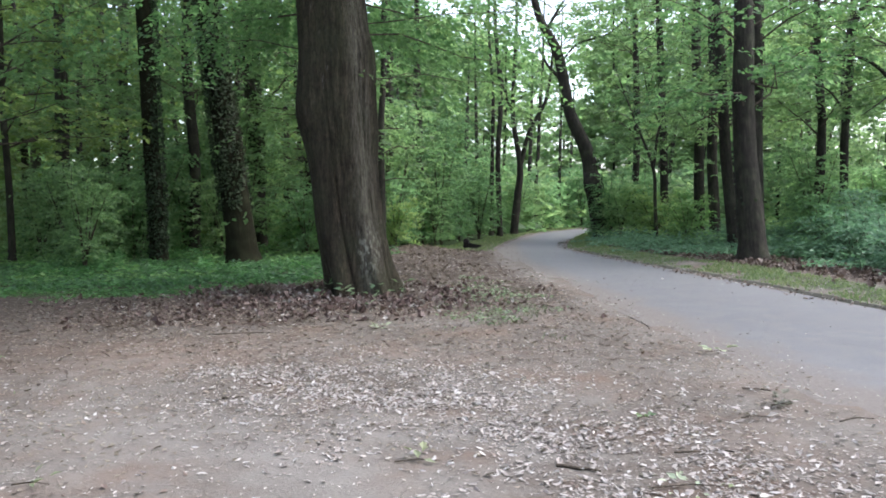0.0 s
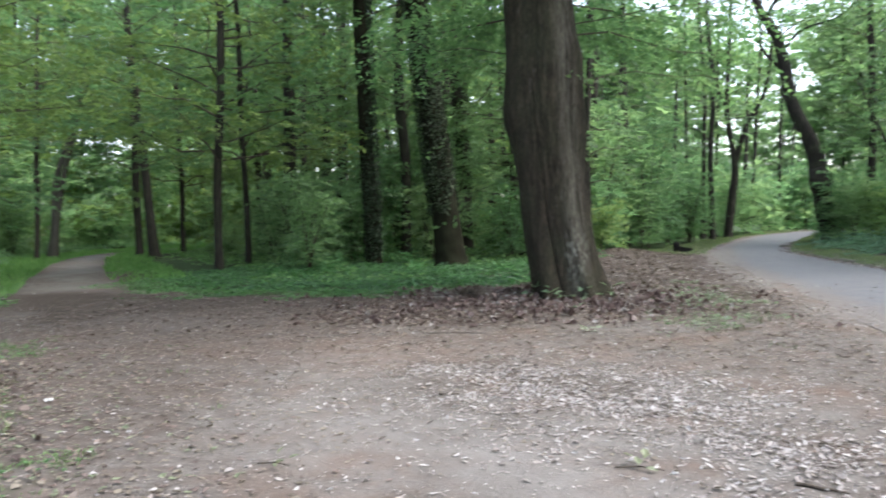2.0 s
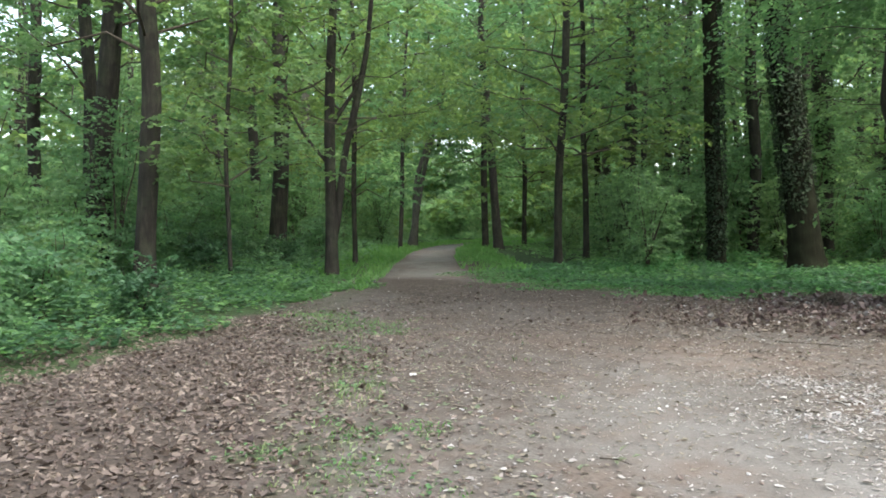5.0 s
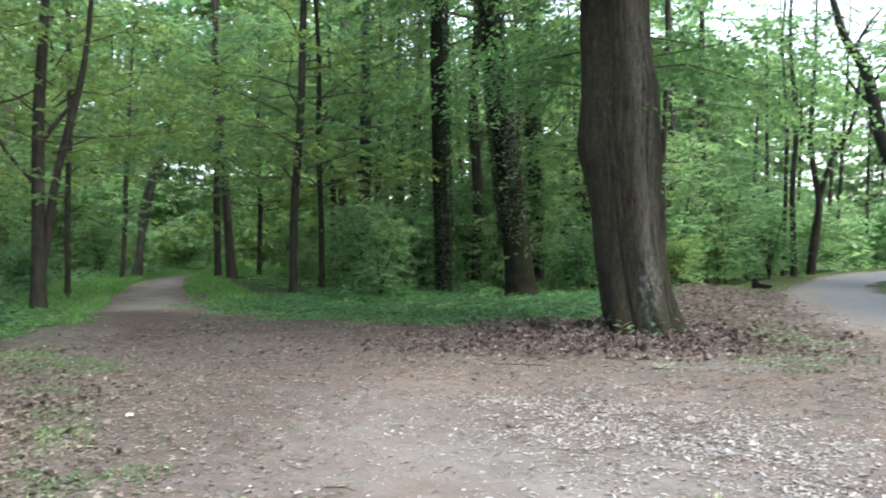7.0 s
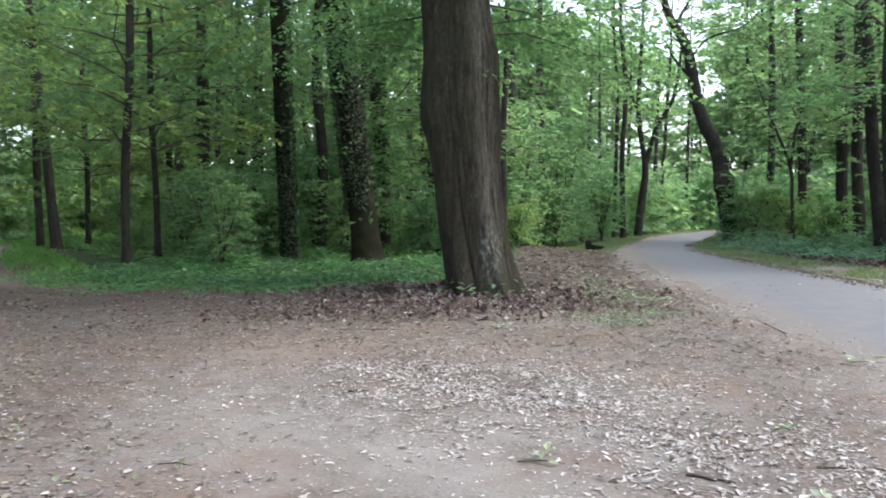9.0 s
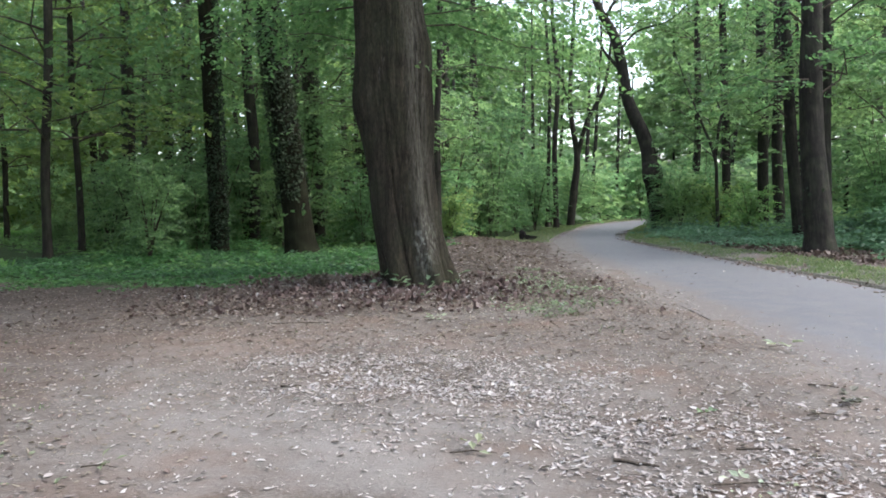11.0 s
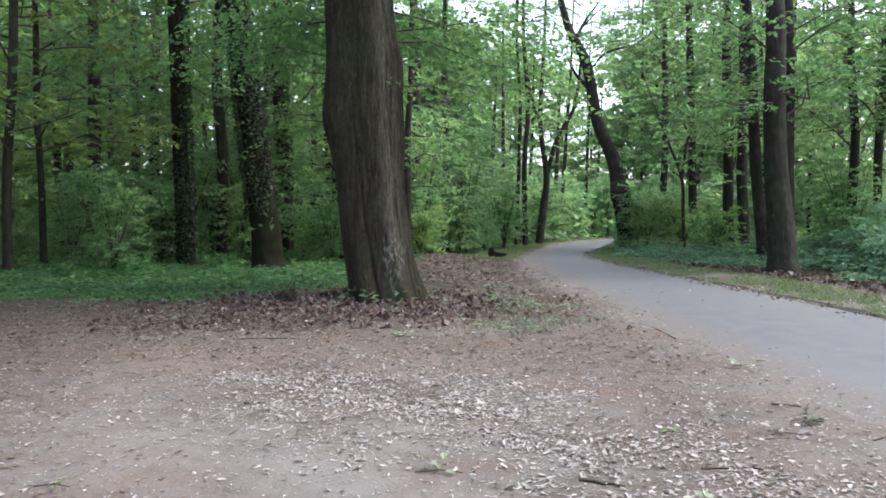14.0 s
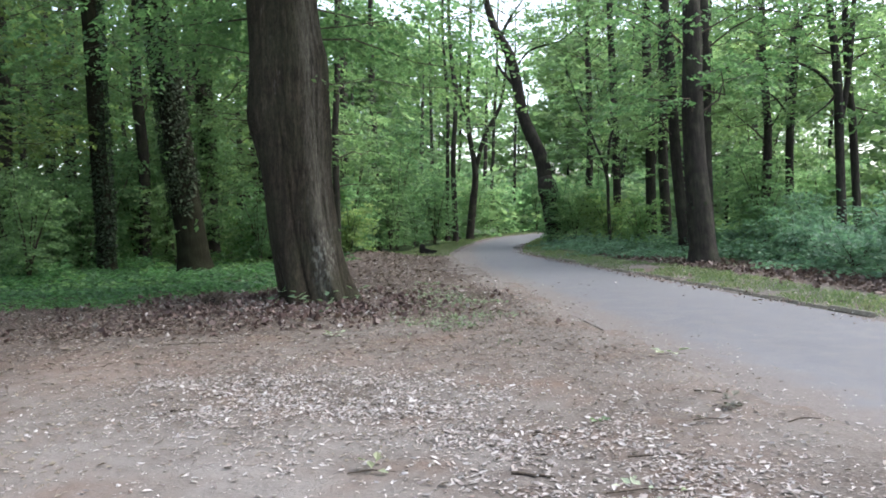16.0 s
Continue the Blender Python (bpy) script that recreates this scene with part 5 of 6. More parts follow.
grass("grass", "short worn grass on the road verge", (3, 5, 13, 48), verge_right, 56000, 0.07, 71)
grass("grass", "sunlit green grass beside the far road", (-1, 26, 9, 56), verge_far, 12000, 0.1, 72)
grass("grass", "fresh green grass edging the earth track", (-35, 9, -7, 48), track_side, 30000, 0.17, 73, FRESH_GRASS)
grass("grass", "thin grass in the leaf litter", (-9, 1.5, -1.5, 13), lambda x, y: np.exp(-(((strip_off(x, y)) / 0.75) ** 2)) * 0.75 + 0.55 * vnoise(x * 1.4, y * 1.4, 25) > 0.85, 4500, 0.04, 74)
def mossy(x, y):
    """Patches of low green growth in the litter between the near wood and the track."""
    return moss_at(x, y) + 0.5 * vnoise(x * 6, y * 6, 34) > 0.72


grass("grass", "fresh low tufts of grass in the leaf litter", (-9.8, 2.2, -2.2, 8.6), mossy, 1900, 0.04, 78, FRESH_GRASS)
grass("grass", "low dull grass spreading in the leaf litter", (-9.8, 2.2, -2.2, 8.6), lambda x, y: moss_at(x, y) + 0.8 * vnoise(x * 5, y * 5, 35) > 0.75, 5200, 0.035, 81)
herbs("undergrowth", "small mossy plants in the leaf litter", (-9.8, 2.2, -2.2, 8.6), mossy, 700, 0.04, 0.04, NETTLE_LEAF, 79)
grass("grass", "sparse grass by the foot of the great tree", (-0.8, 7.5, 2.4, 19), lambda x, y: np.hypot((x - 0.75 + 0.03 * (y - 10)) * 1.5, (y - 12) * 0.3) + vnoise(x * 1.7, y * 1.7, 26) * 1.7 < 1.75, 1500, 0.05, 75, DULL_GRASS)
herbs("undergrowth", "tiny weeds in the leaf litter beside the great tree", (-0.5, 8.5, 2.0, 17), lambda x, y: np.hypot((x - 0.75) * 1.5, (y - 12) * 0.3) + vnoise(x * 1.9, y * 1.9, 28) * 1.8 < 1.55, 260, 0.1, 0.055, SEEDLING, 76)


# ---- far woods that close the place all round ----
def far_woods(name, label, a0, a1, r0, r1, stems, n, leaf, tall, material, seed, skip, low=0.0):
    g = np.random.default_rng(seed)
    wood = []
    for _ in range(stems):
        a, r = g.uniform(a0, a1), g.uniform(r0, r1)
        x, y = -math.sin(a) * r, math.cos(a) * r
        if not skip(np.array([x]), np.array([y]))[0]:
            t = g.uniform(0.1, 0.26)
            lean = g.normal(0, 0.4, 2)
            wood.append(tube([(x, y, -0.3), (x + lean[0], y + lean[1], tall * 0.5), (x + 1.6 * lean[0], y + 1.6 * lean[1], tall)], [t, t * 0.8, t * 0.3], 6))
    thing(name, label.replace("foliage", "trunks"), "woodland", kind="stuff", mesh=mesh_of(name, *merged(wood), BARK, True))
    # clumps of sprays in layers
    clumps = n // 90
    a, r = g.uniform(a0, a1, clumps), g.uniform(r0, r1, clumps)
    x, y, z = -np.sin(a) * r, np.cos(a) * r, low + (tall - low) * g.uniform(0.01, 1.0, clumps) ** 1.15
    # openings are sectors about the camera, cut to fit its view
    glade = (a > -0.42) & (a < 0.06) & (r < 76)
    core = (a > -0.16) & (a < -0.082) & (z > 1.4 + 0.19 * r)
    gap = core | ((a > -0.2) & (a < -0.01) & (z > 1.4 + 0.2 * r) & (g.uniform(0, 1, clumps) < np.where(a < -0.15, 0.4, 0.12)))
    ok = (~skip(x, y) | ((z > 8) & (a > 0.3))) & ~gap & ~(glade & (z > 4.0)) & ~((a > -0.19) & (a < -0.05) & (z > 5.0) & (g.uniform(0, 1, clumps) < 0.45)) & ~((a > 0.63) & (a < 0.75) & (r < 62) & (z > 3.0) & (z < 8.5))
    c = np.stack([x, y, z], 1)[ok]
    c = np.repeat(c, 10, 0) + g.normal(0, 1, (len(c) * 10, 3)) * [1.5, 1.5, 0.5]
    c[:, 2] = np.maximum(c[:, 2], 0.2)
    az = g.uniform(0, 2 * np.pi, len(c))
    v, f = sprays(c, np.stack([np.cos(az), np.sin(az), 0 * az], 1), np.array([0, 0, 1.0]) + g.normal(0, 0.4, (len(c), 3)), g.uniform(0.6, 1.2, len(c)) * leaf * 3.5, 9, leaf, g, 0.2, 0.75)
    thing(name, label, "woodland", kind="stuff", mesh=mesh_of(name, v, f, material))


def lane(x, y):
    """The open strips over road and track."""
    return (to_line(x, y, ROAD)[0] < 4.4) | (to_line(x, y, TRACK)[0] < 4.6)


far_woods("far_woods", "dense green foliage deep in the wood past the track", 0.12, 1.5, 38, 78, 50, 54000, 0.54, 12, MAPLE_LEAF, 81, lane)
far_woods("far_woods", "dense green foliage of the wood beyond the road", -1.1, 0.12, 42, 85, 36, 58000, 0.56, 12.5, LIGHT_LEAF, 82, lane)
far_woods("far_woods", "distant green foliage closing the view", -1.2, 1.6, 85, 125, 20, 46000, 1.0, 23, LIGHT_LEAF, 83, lambda x, y: np.zeros(len(x), bool))
far_woods("far_woods", "green thickets and foliage low in the far wood", -1.1, 1.5, 44, 110, 10, 30000, 0.7, 7, LIGHT_LEAF, 85, lane)
# the next three sets use lightened leaf colour in place of open-sky light
far_woods("far_woods", "bright green foliage beyond the bend of the road", -0.42, 0.14, 78, 108, 6, 58000, 0.75, 21, LIT_LEAF, 86, lane)
far_woods("far_woods", "low bright bushes beyond the bend of the road", -0.36, 0.1, 48, 80, 2, 38000, 0.4, 5.5, LIT_LEAF, 88, lane)
far_woods("far_woods", "bright green foliage beyond the end of the track", 0.45, 0.95, 46, 80, 6, 40000, 0.34, 7, LIT_LEAF, 87, lane)
far_woods("far_woods", "tall green foliage beyond the end of the track", 0.45, 0.98, 66, 90, 6, 36000, 0.7, 22, LIGHT_LEAF, 89, lane)
far_woods("far_woods", "high green foliage over the wood past the track", 0.34, 1.25, 76, 100, 8, 43000, 0.8, 37, MAPLE_LEAF, 120, lane, 10.0)
far_woods("far_woods", "high green foliage over the wood beyond the road", -1.1, -0.27, 66, 90, 8, 32000, 0.75, 31, CROWN_LEAF, 121, lane, 10.0)
far_woods("far_woods", "high green foliage beyond the great tree", -0.07, 0.3, 80, 104, 6, 17000, 0.75, 35, LIGHT_LEAF, 122, lane, 11.0)
far_woods("far_woods", "high green foliage beyond the crooked tree", -0.3, -0.175, 80, 104, 4, 5000, 0.7, 33, LIGHT_LEAF, 123, lane, 11.0)
# unseen woods behind the camera, added as enclosure and kept low for light
far_woods("far_woods", "unseen green foliage added behind the camera", 1.6, 5.1, 30, 64, 60, 9000, 1.05, 9, CROWN_LEAF, 84, lambda x, y: (np.hypot(x, y) < 22) | (to_line(x, y, ROAD)[0] < 5.0))


# ---- leaf litter ----
def fallen(name, label, box, density, n, size, material, seed, curl=0.16, scrap=False, tilt=0.16):
    """Dry leaves lying about: eight-cornered, cupped, torn and tilted."""
    g = np.random.default_rng(seed)
    p = g.uniform((box[0], box[1]), (box[2], box[3]), (n, 2))
    rim = np.minimum(np.minimum(p[:, 0] - box[0], box[2] - p[:, 0]), np.minimum(p[:, 1] - box[1], box[3] - p[:, 1]))
    p = p[g.uniform(0, 1, n) < density(p[:, 0], p[:, 1]) * step(rim, -0.1, 1.3)]
    m = len(p)
    onroad = (lambda d: d[0] < d[1])(to_line(p[:, 0], p[:, 1], ROAD))
    z = np.where(onroad, np.maximum(rise(p[:, 0], p[:, 1]), -0.015), rise(p[:, 0], p[:, 1]))
    a = g.uniform(0, 2 * np.pi, m)
    nrm = unit(np.array([0, 0, 1.0]) + g.normal(0, tilt, (m, 3)))
    way = unit(np.cross(nrm, np.stack([-np.sin(a), np.cos(a), 0 * a], 1)))
    side = np.cross(nrm, way)
    s = size * g.uniform(0.45, 1.3, m)
    w, cu = (g.uniform(0.25, 0.62, m) if material == PALE_LITTER else g.uniform(0.32, 0.85, m)), g.uniform(-1, 1, m) * curl * 1.3
    shape = [(0, 0, 0), (0.3, 0.45, 1), (0.7, 0.38, 1), (1, 0, 0.6), (0.7, -0.38, 1), (0.3, -0.45, 1), (0.3, 0, 0), (0.7, 0, 0.1)]
    f = np.array([(0, 5, 6, 1), (1, 6, 7, 2), (6, 5, 4, 7), (7, 4, 3, 2)])
    if scrap:
        shape, f = [(0, 0, 0), (0.45, 0.5, 1), (1, 0.1, 0.3), (0.6, -0.45, 1)], np.array([(0, 3, 2, 1)])
    base = np.stack([p[:, 0], p[:, 1], z + 0.006 + 0.2 * s * g.uniform(0, 0.6, m)], 1)
    torn = g.uniform(0.45, 1.45, (len(shape), m))
    bend = g.normal(0, 0.22, m)
    v = np.stack([base + way * (s * (u - 0.5))[:, None] + side * (s * (w * q * tear + bend * (u - 0.5) ** 2))[:, None] + nrm * (s * cu * h * tear)[:, None] for (u, q, h), tear in zip(shape, torn)], 1)
    f = (np.arange(m)[:, None, None] * len(shape) + f).reshape(-1, 4)
    thing(name, label, "leaf litter", kind="stuff", mesh=mesh_of(name, v.reshape(-1, 3), f, material))


def on_open(x, y):
    d, h = to_line(x, y, ROAD)
    m, gr, _, _ = cover(x, y)
    drift = step(vnoise(x * 0.8, y * 0.8, 31) * 0.6 + vnoise(x * 2.6, y * 2.6, 32) * 0.4, 0.25, 0.65)
    heap = np.exp(-((to_line(x, y, [(-1.2, 6.5), (-0.3, 5.7), (0.4, 4.9), (1.1, 3.9), (1.5, 2.6)])[0] / 1.0) ** 2))
    return np.clip((step(d - h, -1.1, 0.4) + 0.02) * (1 - 0.8 * gr) * (1 - 0.6 * m) * ((0.03 + 0.1 * drift) * (0.35 + 0.65 * step(x, -5, -1.5)) + 0.9 * heap * (0.25 + 0.75 * step(vnoise(x * 2.7, y * 2.7, 33), 0.3, 0.6))), 0, 1)


def on_mould(x, y):
    d, h = to_line(x, y, ROAD)
    m, gr, _, _ = cover(x, y)
    bare = step(-x, 3.6, 5.6) * step(y, 6, 8) * step(-strip_off(x, y), 0.4, 1.3)
    return np.clip(m * 0.97 + 0.025, 0, 1) * (1 - 0.55 * gr) * (1 - 0.93 * bare) * step(d - h, -0.4, 0.4)


def on_deep(x, y):
    return on_mould(x, y) * step(cover(x, y)[0], 0.05, 0.45)


fallen("leaf_litter", "pale dry leaves on the trodden earth", (-9, 0.6, 5, 13), on_open, 40000, 0.05, PALE_LITTER, 91)
fallen("leaf_litter", "tan leaf bits among the brown leaves", (-9.5, -0.6, -0.8, 13), lambda x, y: np.clip(1.15 * on_mould(x, y), 0, 1) * (0.3 + 0.7 * step(vnoise(x * 1.6, y * 1.6, 46), 0.25, 0.6)), 9000, 0.06, TAN_LITTER, 116, 0.3, True, 0.24)
fallen("leaf_litter", "brown leaf bits trodden into the earth", (-6.5, 6.5, 3, 12), lambda x, y: 0.9 * step(to_line(x, y, ROAD)[0], 1.5, 2.3) * (0.4 + 0.6 * step(vnoise(x * 1.3, y * 1.3, 44), 0.25, 0.6)), 17000, 0.055, BROWN_LITTER, 115, scrap=True)
fallen("leaf_litter", "pale dry leaf scraps scattered farther off", (-16, 12, 6, 30), on_open, 6000, 0.09, PALE_LITTER, 92, scrap=True)
fallen("leaf_litter", "crumbled leaf bits trodden into the earth", (-9, 0.6, 5, 11), on_open, 130000, 0.03, PALE_LITTER, 93, scrap=True)
fallen("leaf_litter", "pale leaf scraps drifted in a heap", (-3, 2.6, 3.5, 8.5), lambda x, y: np.exp(-((to_line(x, y, [(-1.2, 6.5), (-0.3, 5.7), (0.4, 4.9), (1.1, 3.9), (1.5, 2.6)])[0] / 0.85) ** 2)) * (0.3 + 0.7 * step(vnoise(x * 2.7, y * 2.7, 33), 0.3, 0.6)), 30000, 0.05, PALE_LITTER, 99, tilt=0.25)
fallen("leaf_litter", "brown fallen leaves drifted about the great tree", (-10, 6.5, 4, 29), on_mould, 25000, 0.085, BROWN_LITTER, 94)
fallen("leaf_litter", "brown fallen leaves along the left wood's edge", (-9.5, -0.6, -1.5, 13), on_deep, 23000, 0.06, DARK_LITTER, 95, 0.3, tilt=0.25)
fallen("leaf_litter", "lighter brown leaves over the dark ones", (-9.5, -0.6, -1.5, 13), on_deep, 31000, 0.056, BROWN_LITTER, 118, 0.3, tilt=0.3)
fallen("leaf_litter", "mixed brown and pale leaves between wood and track", (-9.5, 0.2, -0.5, 13), lambda x, y: np.exp(-(((strip_off(x, y) + 0.7) / 1.6) ** 2)) * 0.85, 17000, 0.045, TAN_LITTER, 101)
fallen("leaf_litter", "brown leaves thinning out towards the track", (-9.5, 0.2, -0.5, 13), lambda x, y: np.exp(-(((strip_off(x, y) + 0.6) / 1.5) ** 2)) * 0.85, 15000, 0.048, BROWN_LITTER, 107)
fallen("leaf_litter", "green and yellow leaf scraps in the thin grass", (-6.5, 2, -1.5, 10), lambda x, y: np.exp(-(((strip_off(x, y) + 0.2) / 1.2) ** 2)) * 0.7, 4500, 0.055, GREEN_LITTER, 102, scrap=True)
fallen("leaf_litter", "fine brown leaf crumbs on the trodden earth", (-11, 4.0, 4, 16), lambda x, y: 0.75 * (1 - cover(x, y)[1]) * step(to_line(x, y, ROAD)[0], 1.5, 2.2), 42000, 0.036, TAN_LITTER, 105, scrap=True)
fallen("leaf_litter", "pale leaf crumbs on the trodden earth", (-11, 4.0, 4, 16), lambda x, y: 0.5 * (1 - cover(x, y)[1]) * step(to_line(x, y, ROAD)[0], 1.5, 2.2), 11000, 0.034, PALE_LITTER, 106, scrap=True)
fallen("leaf_litter", "brown dry leaf bits on the earth", (-10, 0.8, 5, 15), on_open, 11000, 0.04, BROWN_LITTER, 96, scrap=True)
fallen("leaf_litter", "paler dry leaves among the brown drift", (-10, 6.5, 4, 21), on_mould, 6500, 0.065, PALE_LITTER, 103)
fallen("leaf_litter", "brown leaves under the thicket past the verge", (5.5, 6, 12, 24), lambda x, y: step(inside(x, y, WOOD_RIGHT), -1.9, -1.2) * step(1.2 - inside(x, y, WOOD_RIGHT), 0, 0.6) * step(to_line(x, y, ROAD)[0], 2.6, 3.1) + 0.03, 14000, 0.13, DARK_LITTER, 97, 0.4, tilt=0.4)
fallen("leaf_litter", "pale leaves strewn in the verge grass", (4.2, 6, 10, 30), lambda x, y: verge_right(x, y) * 0.9, 9000, 0.06, PALE_LITTER, 104, scrap=True)


def round_tree(x, y):
    ring = np.hypot((x + 1.8) * 0.46, (y - 12.3) * 0.55)
    return np.exp(-((ring / 0.95) ** 2)) * (np.hypot(x + 1.4, y - 12.9) > 0.62) * (0.35 + 0.65 * step(vnoise(x * 1.7, y * 1.7, 43), 0.2, 0.6))


fallen("leaf_litter", "curled brown leaves heaped round the great tree's foot", (-6.5, 8.6, 2.2, 15.0), round_tree, 15000, 0.115, DARK_LITTER, 113, 0.45, tilt=0.5)
fallen("leaf_litter", "curled paler leaves heaped round the great tree's foot", (-6.5, 8.6, 2.2, 15.0), round_tree, 5000, 0.085, PALE_LITTER, 114, 0.45, tilt=0.5)
fallen("leaf_litter", "dark fallen leaves on the low bank behind the great tree", (-1.6, 13, 2.4, 29), lambda x, y: np.exp(-(((x + 0.2) / 1.0) ** 2)) * step(y, 13, 14.5) * (0.3 + 0.7 * step(vnoise(x * 1.3, y * 1.3, 48), 0.3, 0.6)), 3500, 0.11, BROWN_LITTER, 117, 0.3, tilt=0.3)


def by_kerb(x, y):
    d, h = to_line(x, y, ROAD)
    return np.exp(-(((d - h + 0.06) / 0.2) ** 2)) * (x > 3.4) * (0.25 + 0.75 * step(vnoise(x * 1.9, y * 1.9, 41), 0.25, 0.7))


fallen("leaf_litter", "brown leaves caught along the kerb", (2.5, 2, 8.5, 36), by_kerb, 24000, 0.075, BROWN_LITTER, 111, 0.3)
fallen("leaf_litter", "pale leaves caught along the kerb", (2.5, 2, 8.5, 36), by_kerb, 16000, 0.065, PALE_LITTER, 112, 0.3)


def on_road(x, y):
    d, h = to_line(x, y, ROAD)
    return 0.05 + 0.5 * step(d - h, -0.5, 0.15)


fallen("leaf_litter", "dry leaf bits along the asphalt's edges", (0.5, 4, 7, 34), on_road, 6500, 0.048, PALE_LITTER, 98)
fallen("leaf_litter", "brown leaf bits blown onto the asphalt", (0.5, 4, 7, 34), on_road, 5000, 0.05, BROWN_LITTER, 119)


# ---- kerb of the road, sticks, stump ----
def kerb():
    line, half = even_line(ROAD[:9])
    d = np.gradient(line, axis=0)
    side = unit(np.stack([d[:, 1], -d[:, 0], 0 * d[:, 0]], 1))
    edge = line + side * (half + 0.1)[:, None]
    far = np.concatenate([[0], np.cumsum(np.linalg.norm(np.diff(edge, axis=0), axis=1))])
    root = thing("kerb", "low dark mossy kerb stones along the road verge", "kerb", kind="structure")
    bm = bmesh.new()
    bmesh.ops.create_cube(bm, size=1.0)
    bmesh.ops.scale(bm, vec=(0.15, 0.99, 0.2), verts=bm.verts)
    bmesh.ops.bevel(bm, geom=bm.edges[:], offset=0.045, segments=1, affect="EDGES")
    me = bpy.data.meshes.new("kerb_stone")
    bm.to_mesh(me)
    bm.free()
    me.materials.append(KERB)
    g = np.random.default_rng(17)
    begin = np.interp(2.0, edge[:, 1], far)
    for k in range(34):
        s = begin + k * 1.0
        p = [np.interp(s, far, edge[:, q]) for q in range(3)]
        q = [np.interp(s + 0.3, far, edge[:, q]) for q in range(3)]
        ob = part("kerb_stone", me, root)
        ob.location = (p[0], p[1], -0.075 + g.normal(0, 0.012))
        ob.rotation_euler = (g.normal(0, 0.01), g.normal(0, 0.05), math.atan2(q[1] - p[1], q[0] - p[0]) - math.pi / 2 + g.normal(0, 0.012))


def stick(label, x, y, az, length, r, seed, bend=0.05):
    g = np.random.default_rng(seed)
    u = np.linspace(0, 1, 7)
    out, lat = np.array([math.cos(az), math.sin(az), 0]), np.array([-math.sin(az), math.cos(az), 0])
    line = out * ((u - 0.5) * length)[:, None] + lat * (bend * length * np.sin(u * 3.1) + g.normal(0, 0.008, 7))[:, None]
    line[:, 2] += r * 0.8
    me = mesh_of("stick", *tube(line, r * np.linspace(1, 0.55, 7) * g.uniform(0.85, 1.1, 7), 7), TWIG, True)
    thing("stick", label, "stick", "sticks on the ground", at=(x, y, float(rise(np.array(x), np.array(y)))), mesh=me)


def sprig(label, x, y, n, spreadout, leaf, seed, material=GREEN_LITTER, tall=0.05):
    """A small torn twig of leaves lying on the ground."""
    g = np.random.default_rng(seed)
    a = g.uniform(0, 2 * np.pi, n)
    out = np.stack([np.cos(a), np.sin(a), g.uniform(-0.05, 0.4, n)], 1)
    base = out * (g.uniform(0, 1, n) * spreadout)[:, None]
    base[:, 2] = 0.015 + g.uniform(0, tall, n)
    root = thing("leaf_sprig", label, "leaves", "sprigs on the ground", at=(x, y, float(rise(np.array(x), np.array(y)))))
    line = np.array([(-spreadout, 0, 0.012), (0, 0.02, 0.02), (spreadout, -0.01, 0.015)])
    part("twig", mesh_of("twig", *tube(line, [0.005, 0.004, 0.002], 5), TWIG), root)
    ways, nrm, size = out + g.normal(0, 0.3, (n, 3)) * [1, 1, 0.3], np.array([0, 0, 1.0]) + g.normal(0, 0.3, (n, 3)), leaf * g.uniform(0.6, 1.2, n)
    for k in range(n):
        part("leaf", mesh_of("leaf", *leaves(base[k : k + 1], ways[k : k + 1], nrm[k : k + 1], size[k : k + 1], 0.6), material), root)


def stump(x, y):
    """A rotten stump with a broken piece of its stem beside it."""
    root = thing("tree_stump", "black rotten tree stump on the grassy verge", "stump", at=(x, y, float(rise(np.array(x), np.array(y))) - 0.03))
    z = np.array([-0.2, 0.0, 0.1, 0.2, 0.3, 0.38, 0.44, 0.441])
    v, f = tube(np.stack([0 * z, 0 * z, z], 1), [0.24, 0.2, 0.17, 0.16, 0.165, 0.16, 0.15, 0.01], 12, 0.3, 9.0)
    top = v[:, 2] > 0.35
    v[top, 2] += 0.07 * np.sin(v[top, 0] * 26 + 1) + 0.04 * np.cos(v[top, 1] * 31)
    root.scale = (0.7, 0.7, 0.8)
    part("bole", mesh_of("bole", v, f, ROTTEN), root)
    wedge = np.array([(0.1, -0.16, 0.0), (0.1, 0.12, 0.0), (0.1, 0.12, 0.34), (0.1, -0.16, 0.32), (0.42, -0.17, 0.03), (0.42, 0.1, 0.02), (0.45, 0.1, 0.25), (0.45, -0.17, 0.26), (0.74, -0.1, 0.15), (0.74, 0.05, 0.15), (0.74, 0.05, 0.22), (0.74, -0.1, 0.23)])
    sides = [(4 * k + q, 4 * k + (q + 1) % 4, 4 * k + 4 + (q + 1) % 4, 4 * k + 4 + q) for k in (0, 1) for q in range(4)] + [(8, 9, 10, 11), (3, 2, 1, 0)]
    part("slab", mesh_of("slab", wedge, sides, ROTTEN), root, "broken dark slab leaning from the stump")


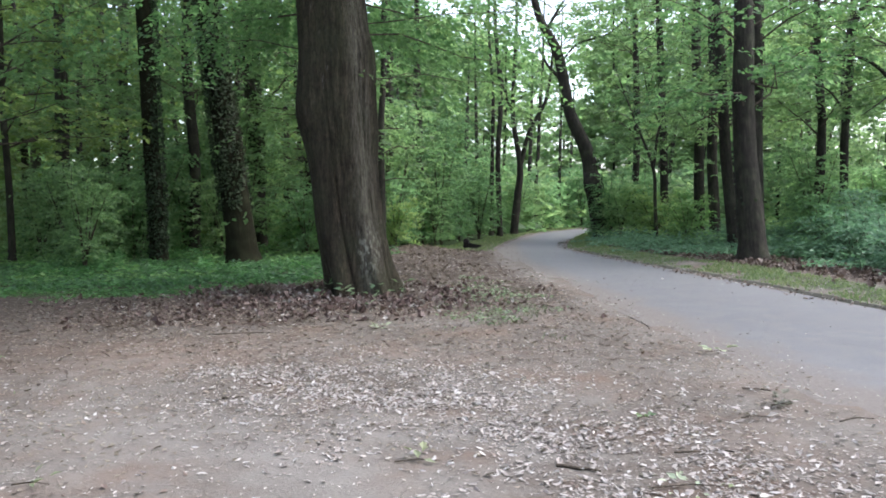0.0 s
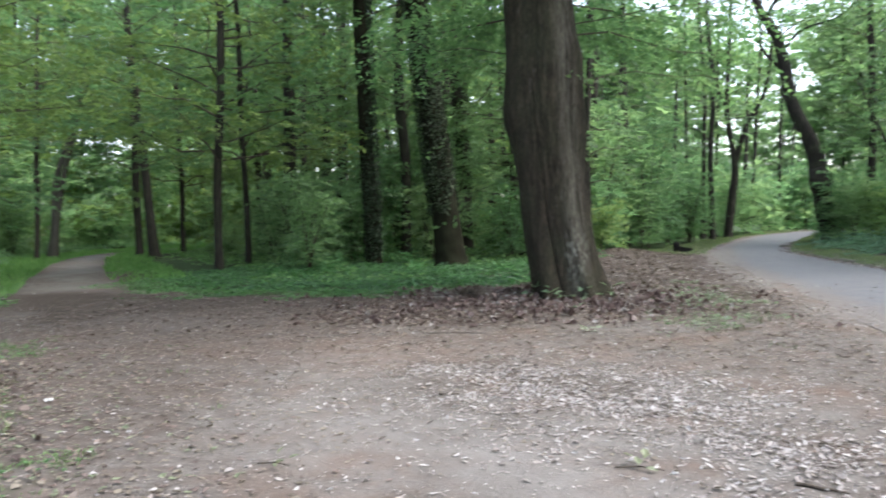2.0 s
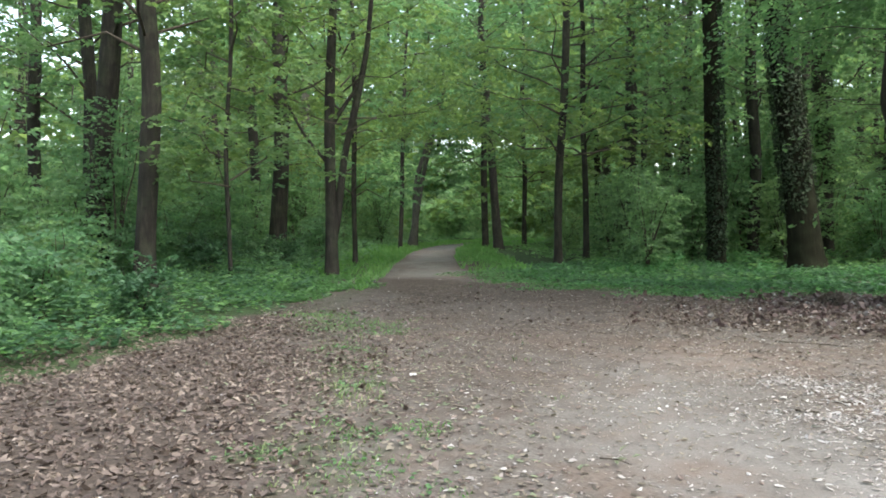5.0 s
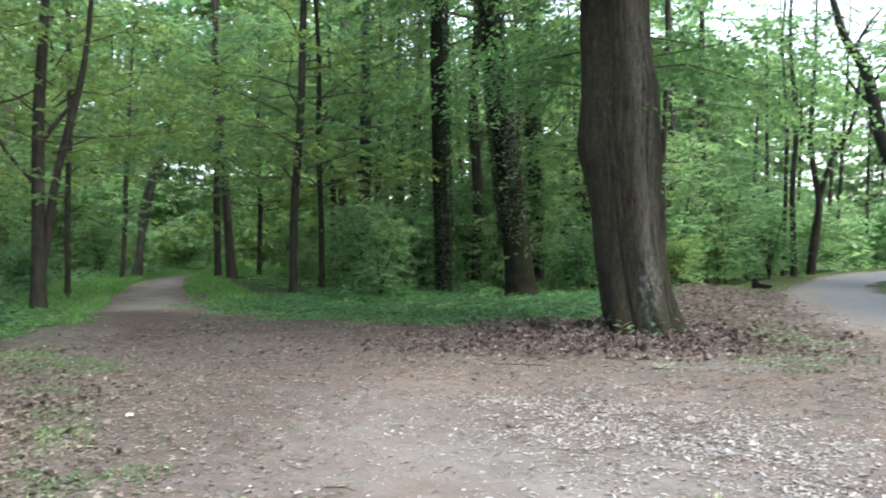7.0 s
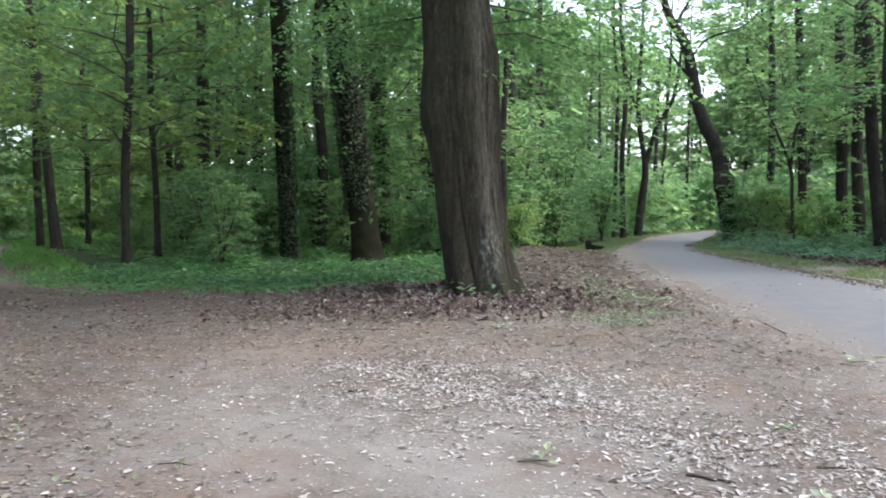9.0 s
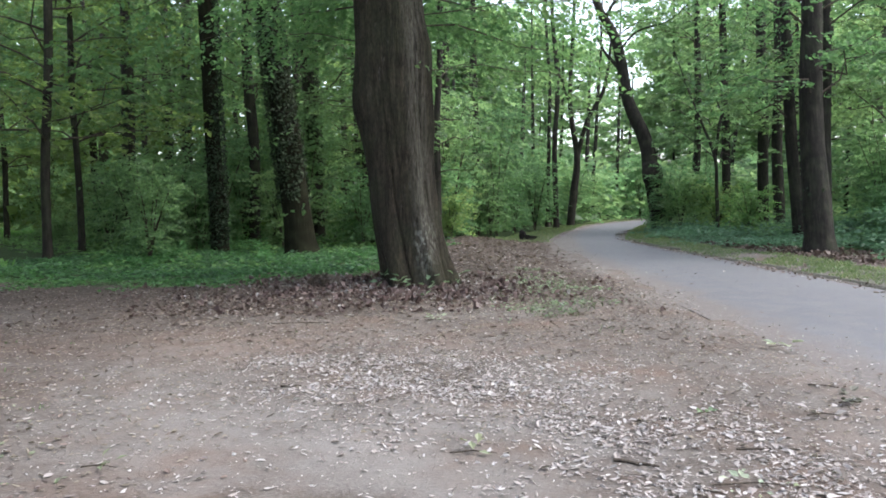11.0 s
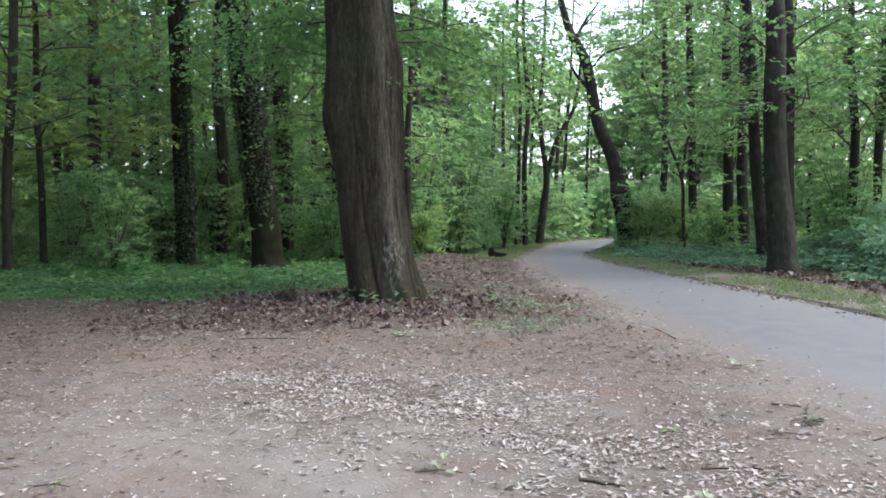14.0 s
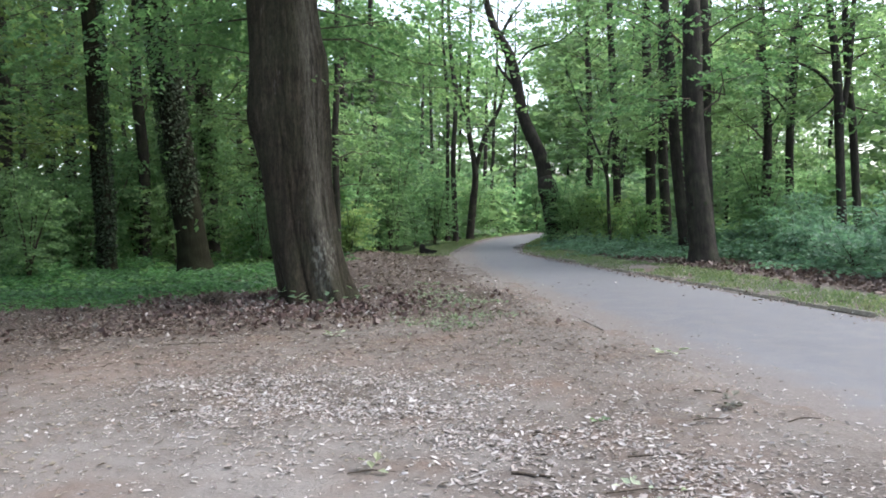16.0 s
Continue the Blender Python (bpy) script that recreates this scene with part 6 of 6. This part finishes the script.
def leaf_mound(x, y):
    """A low dark heap of mould and leaves."""
    g = np.random.default_rng(77)
    root = thing("leaf_mound", "small dark mound of rotting leaves", "mound", at=(x, y, float(rise(np.array(x), np.array(y)))))
    root.scale = (0.55, 0.55, 0.85)
    th, rr = np.meshgrid(np.arange(24) * 2 * np.pi / 24, np.linspace(1.0, 0.02, 9))
    hump = 0.2 * (1 - rr**1.6) * (0.8 + 0.35 * np.sin(3 * th + 1) * rr + 0.2 * np.sin(7 * th) * rr) - 0.03
    v = np.stack([0.55 * rr * np.cos(th) * (1 + 0.15 * np.sin(2 * th)), 0.42 * rr * np.sin(th), hump * 1.25], -1).reshape(-1, 3)
    i, j = np.meshgrid(np.arange(8), np.arange(24), indexing="ij")
    f = np.stack([i * 24 + j, i * 24 + (j + 1) % 24, (i + 1) * 24 + (j + 1) % 24, (i + 1) * 24 + j], -1).reshape(-1, 4)
    part("mound_body", mesh_of("mound_body", v, f, ROTTEN, True), root)
    n = 520
    a, q = g.uniform(0, 2 * np.pi, n), np.sqrt(g.uniform(0, 1, n))
    base = np.stack([0.55 * q * np.cos(a), 0.42 * q * np.sin(a), 0.25 * (1 - q**1.6) * 0.85 + 0.0], 1)
    way = np.stack([np.cos(a + 1), np.sin(a + 1), g.normal(0, 0.4, n)], 1)
    part("leaf_layer", mesh_of("leaf_layer", *leaves(base, way, np.array([0, 0, 1.0]) + g.normal(0, 0.6, (n, 3)), g.uniform(0.07, 0.14, n), 0.6), BROWN_LITTER), root)


kerb()
leaf_mound(-2.95, 12.7)
stump(0.78, 28.0)
stick("short dark stick among pale leaves", 0.69, 4.06, -0.42, 0.24, 0.011, 1, 0.02)
stick("thin bent grey stick on the earth", 1.45, 4.32, 0.02, 0.34, 0.007, 2, 0.06)
stick("long thin twig lying on trodden earth", -2.35, 8.75, 0.15, 0.7, 0.008, 3)
stick("small dark twig on the earth", -1.62, 5.75, 0.2, 0.16, 0.008, 4)
stick("small dark twig on the earth", -1.42, 6.2, 0.7, 0.16, 0.007, 7)
stick("curved dry twig near the asphalt", 2.62, 4.9, 0.2, 0.25, 0.006, 5, 0.15)
stick("thin dark twig lying on the asphalt", 3.42, 6.55, -0.7, 0.3, 0.006, 8)
stick("short twig by the edge of the asphalt", 2.32, 5.75, -0.5, 0.2, 0.007, 9, 0.1)
sprig("wilted dark clump of moss and leaves beside the asphalt", 2.31, 5.3, 18, 0.07, 0.07, 11, WILTED, 0.08)
sprig("dry leaf clump by the edge of the asphalt", 2.02, 5.0, 7, 0.1, 0.08, 18, PALE_LITTER)
sprig("torn green leaves on trodden earth", -0.17, 4.19, 6, 0.13, 0.075, 12)
sprig("torn green leaves on pale earth", -2.15, 3.9, 5, 0.1, 0.08, 13)
sprig("pale green leaves by the asphalt", 2.59, 7.3, 6, 0.14, 0.13, 14, PALE_GREEN)
sprig("pale green leaves fallen among dry ones", 1.2, 3.75, 14, 0.2, 0.055, 19, PALE_GREEN)
sprig("small green weed on the earth", 1.29, 5.0, 10, 0.05, 0.05, 15, SEEDLING)
sprig("yellow-green weed before the great tree", -0.78, 8.94, 9, 0.09, 0.09, 16, PALE_GREEN)
sprig("dark cone-like leaf clump on the earth", -3.9, 6.85, 7, 0.04, 0.05, 17, BROWN_LITTER)
for k, (x, y, n, size) in enumerate(((-1.95, 12.45, 7, 0.17), (-1.62, 12.15, 7, 0.2), (-1.15, 12.2, 6, 0.15), (-0.95, 12.45, 6, 0.15), (-0.72, 12.7, 5, 0.14), (-1.12, 11.4, 5, 0.12))):
    sprig("broad-leaved seedling at the great tree's foot", x, y, n, 0.08, size, 30 + k, SEEDLING, 0.2)


def paper_scrap(x, y):
    """A crumpled bit of white paper."""
    g = np.random.default_rng(5)
    i, j = np.meshgrid(np.arange(5), np.arange(4), indexing="ij")
    v = np.stack([i * 0.014 - 0.028, j * 0.013 - 0.02, 0.012 + g.uniform(0, 0.022, i.shape)], -1).reshape(-1, 3) + g.normal(0, 0.003, (20, 3))
    p, q = np.meshgrid(np.arange(4), np.arange(3), indexing="ij")
    f = np.stack([p * 4 + q, (p + 1) * 4 + q, (p + 1) * 4 + q + 1, p * 4 + q + 1], -1).reshape(-1, 4)
    thing("paper_scrap", "small crumpled white paper scrap on the earth", "litter", at=(x, y, float(rise(np.array(x), np.array(y)))), mesh=mesh_of("paper_scrap", v, f, stone_material("white_paper", (0.35, 0.35, 0.34), (0.5, 0.5, 0.49))))


paper_scrap(-4.63, 4.99)
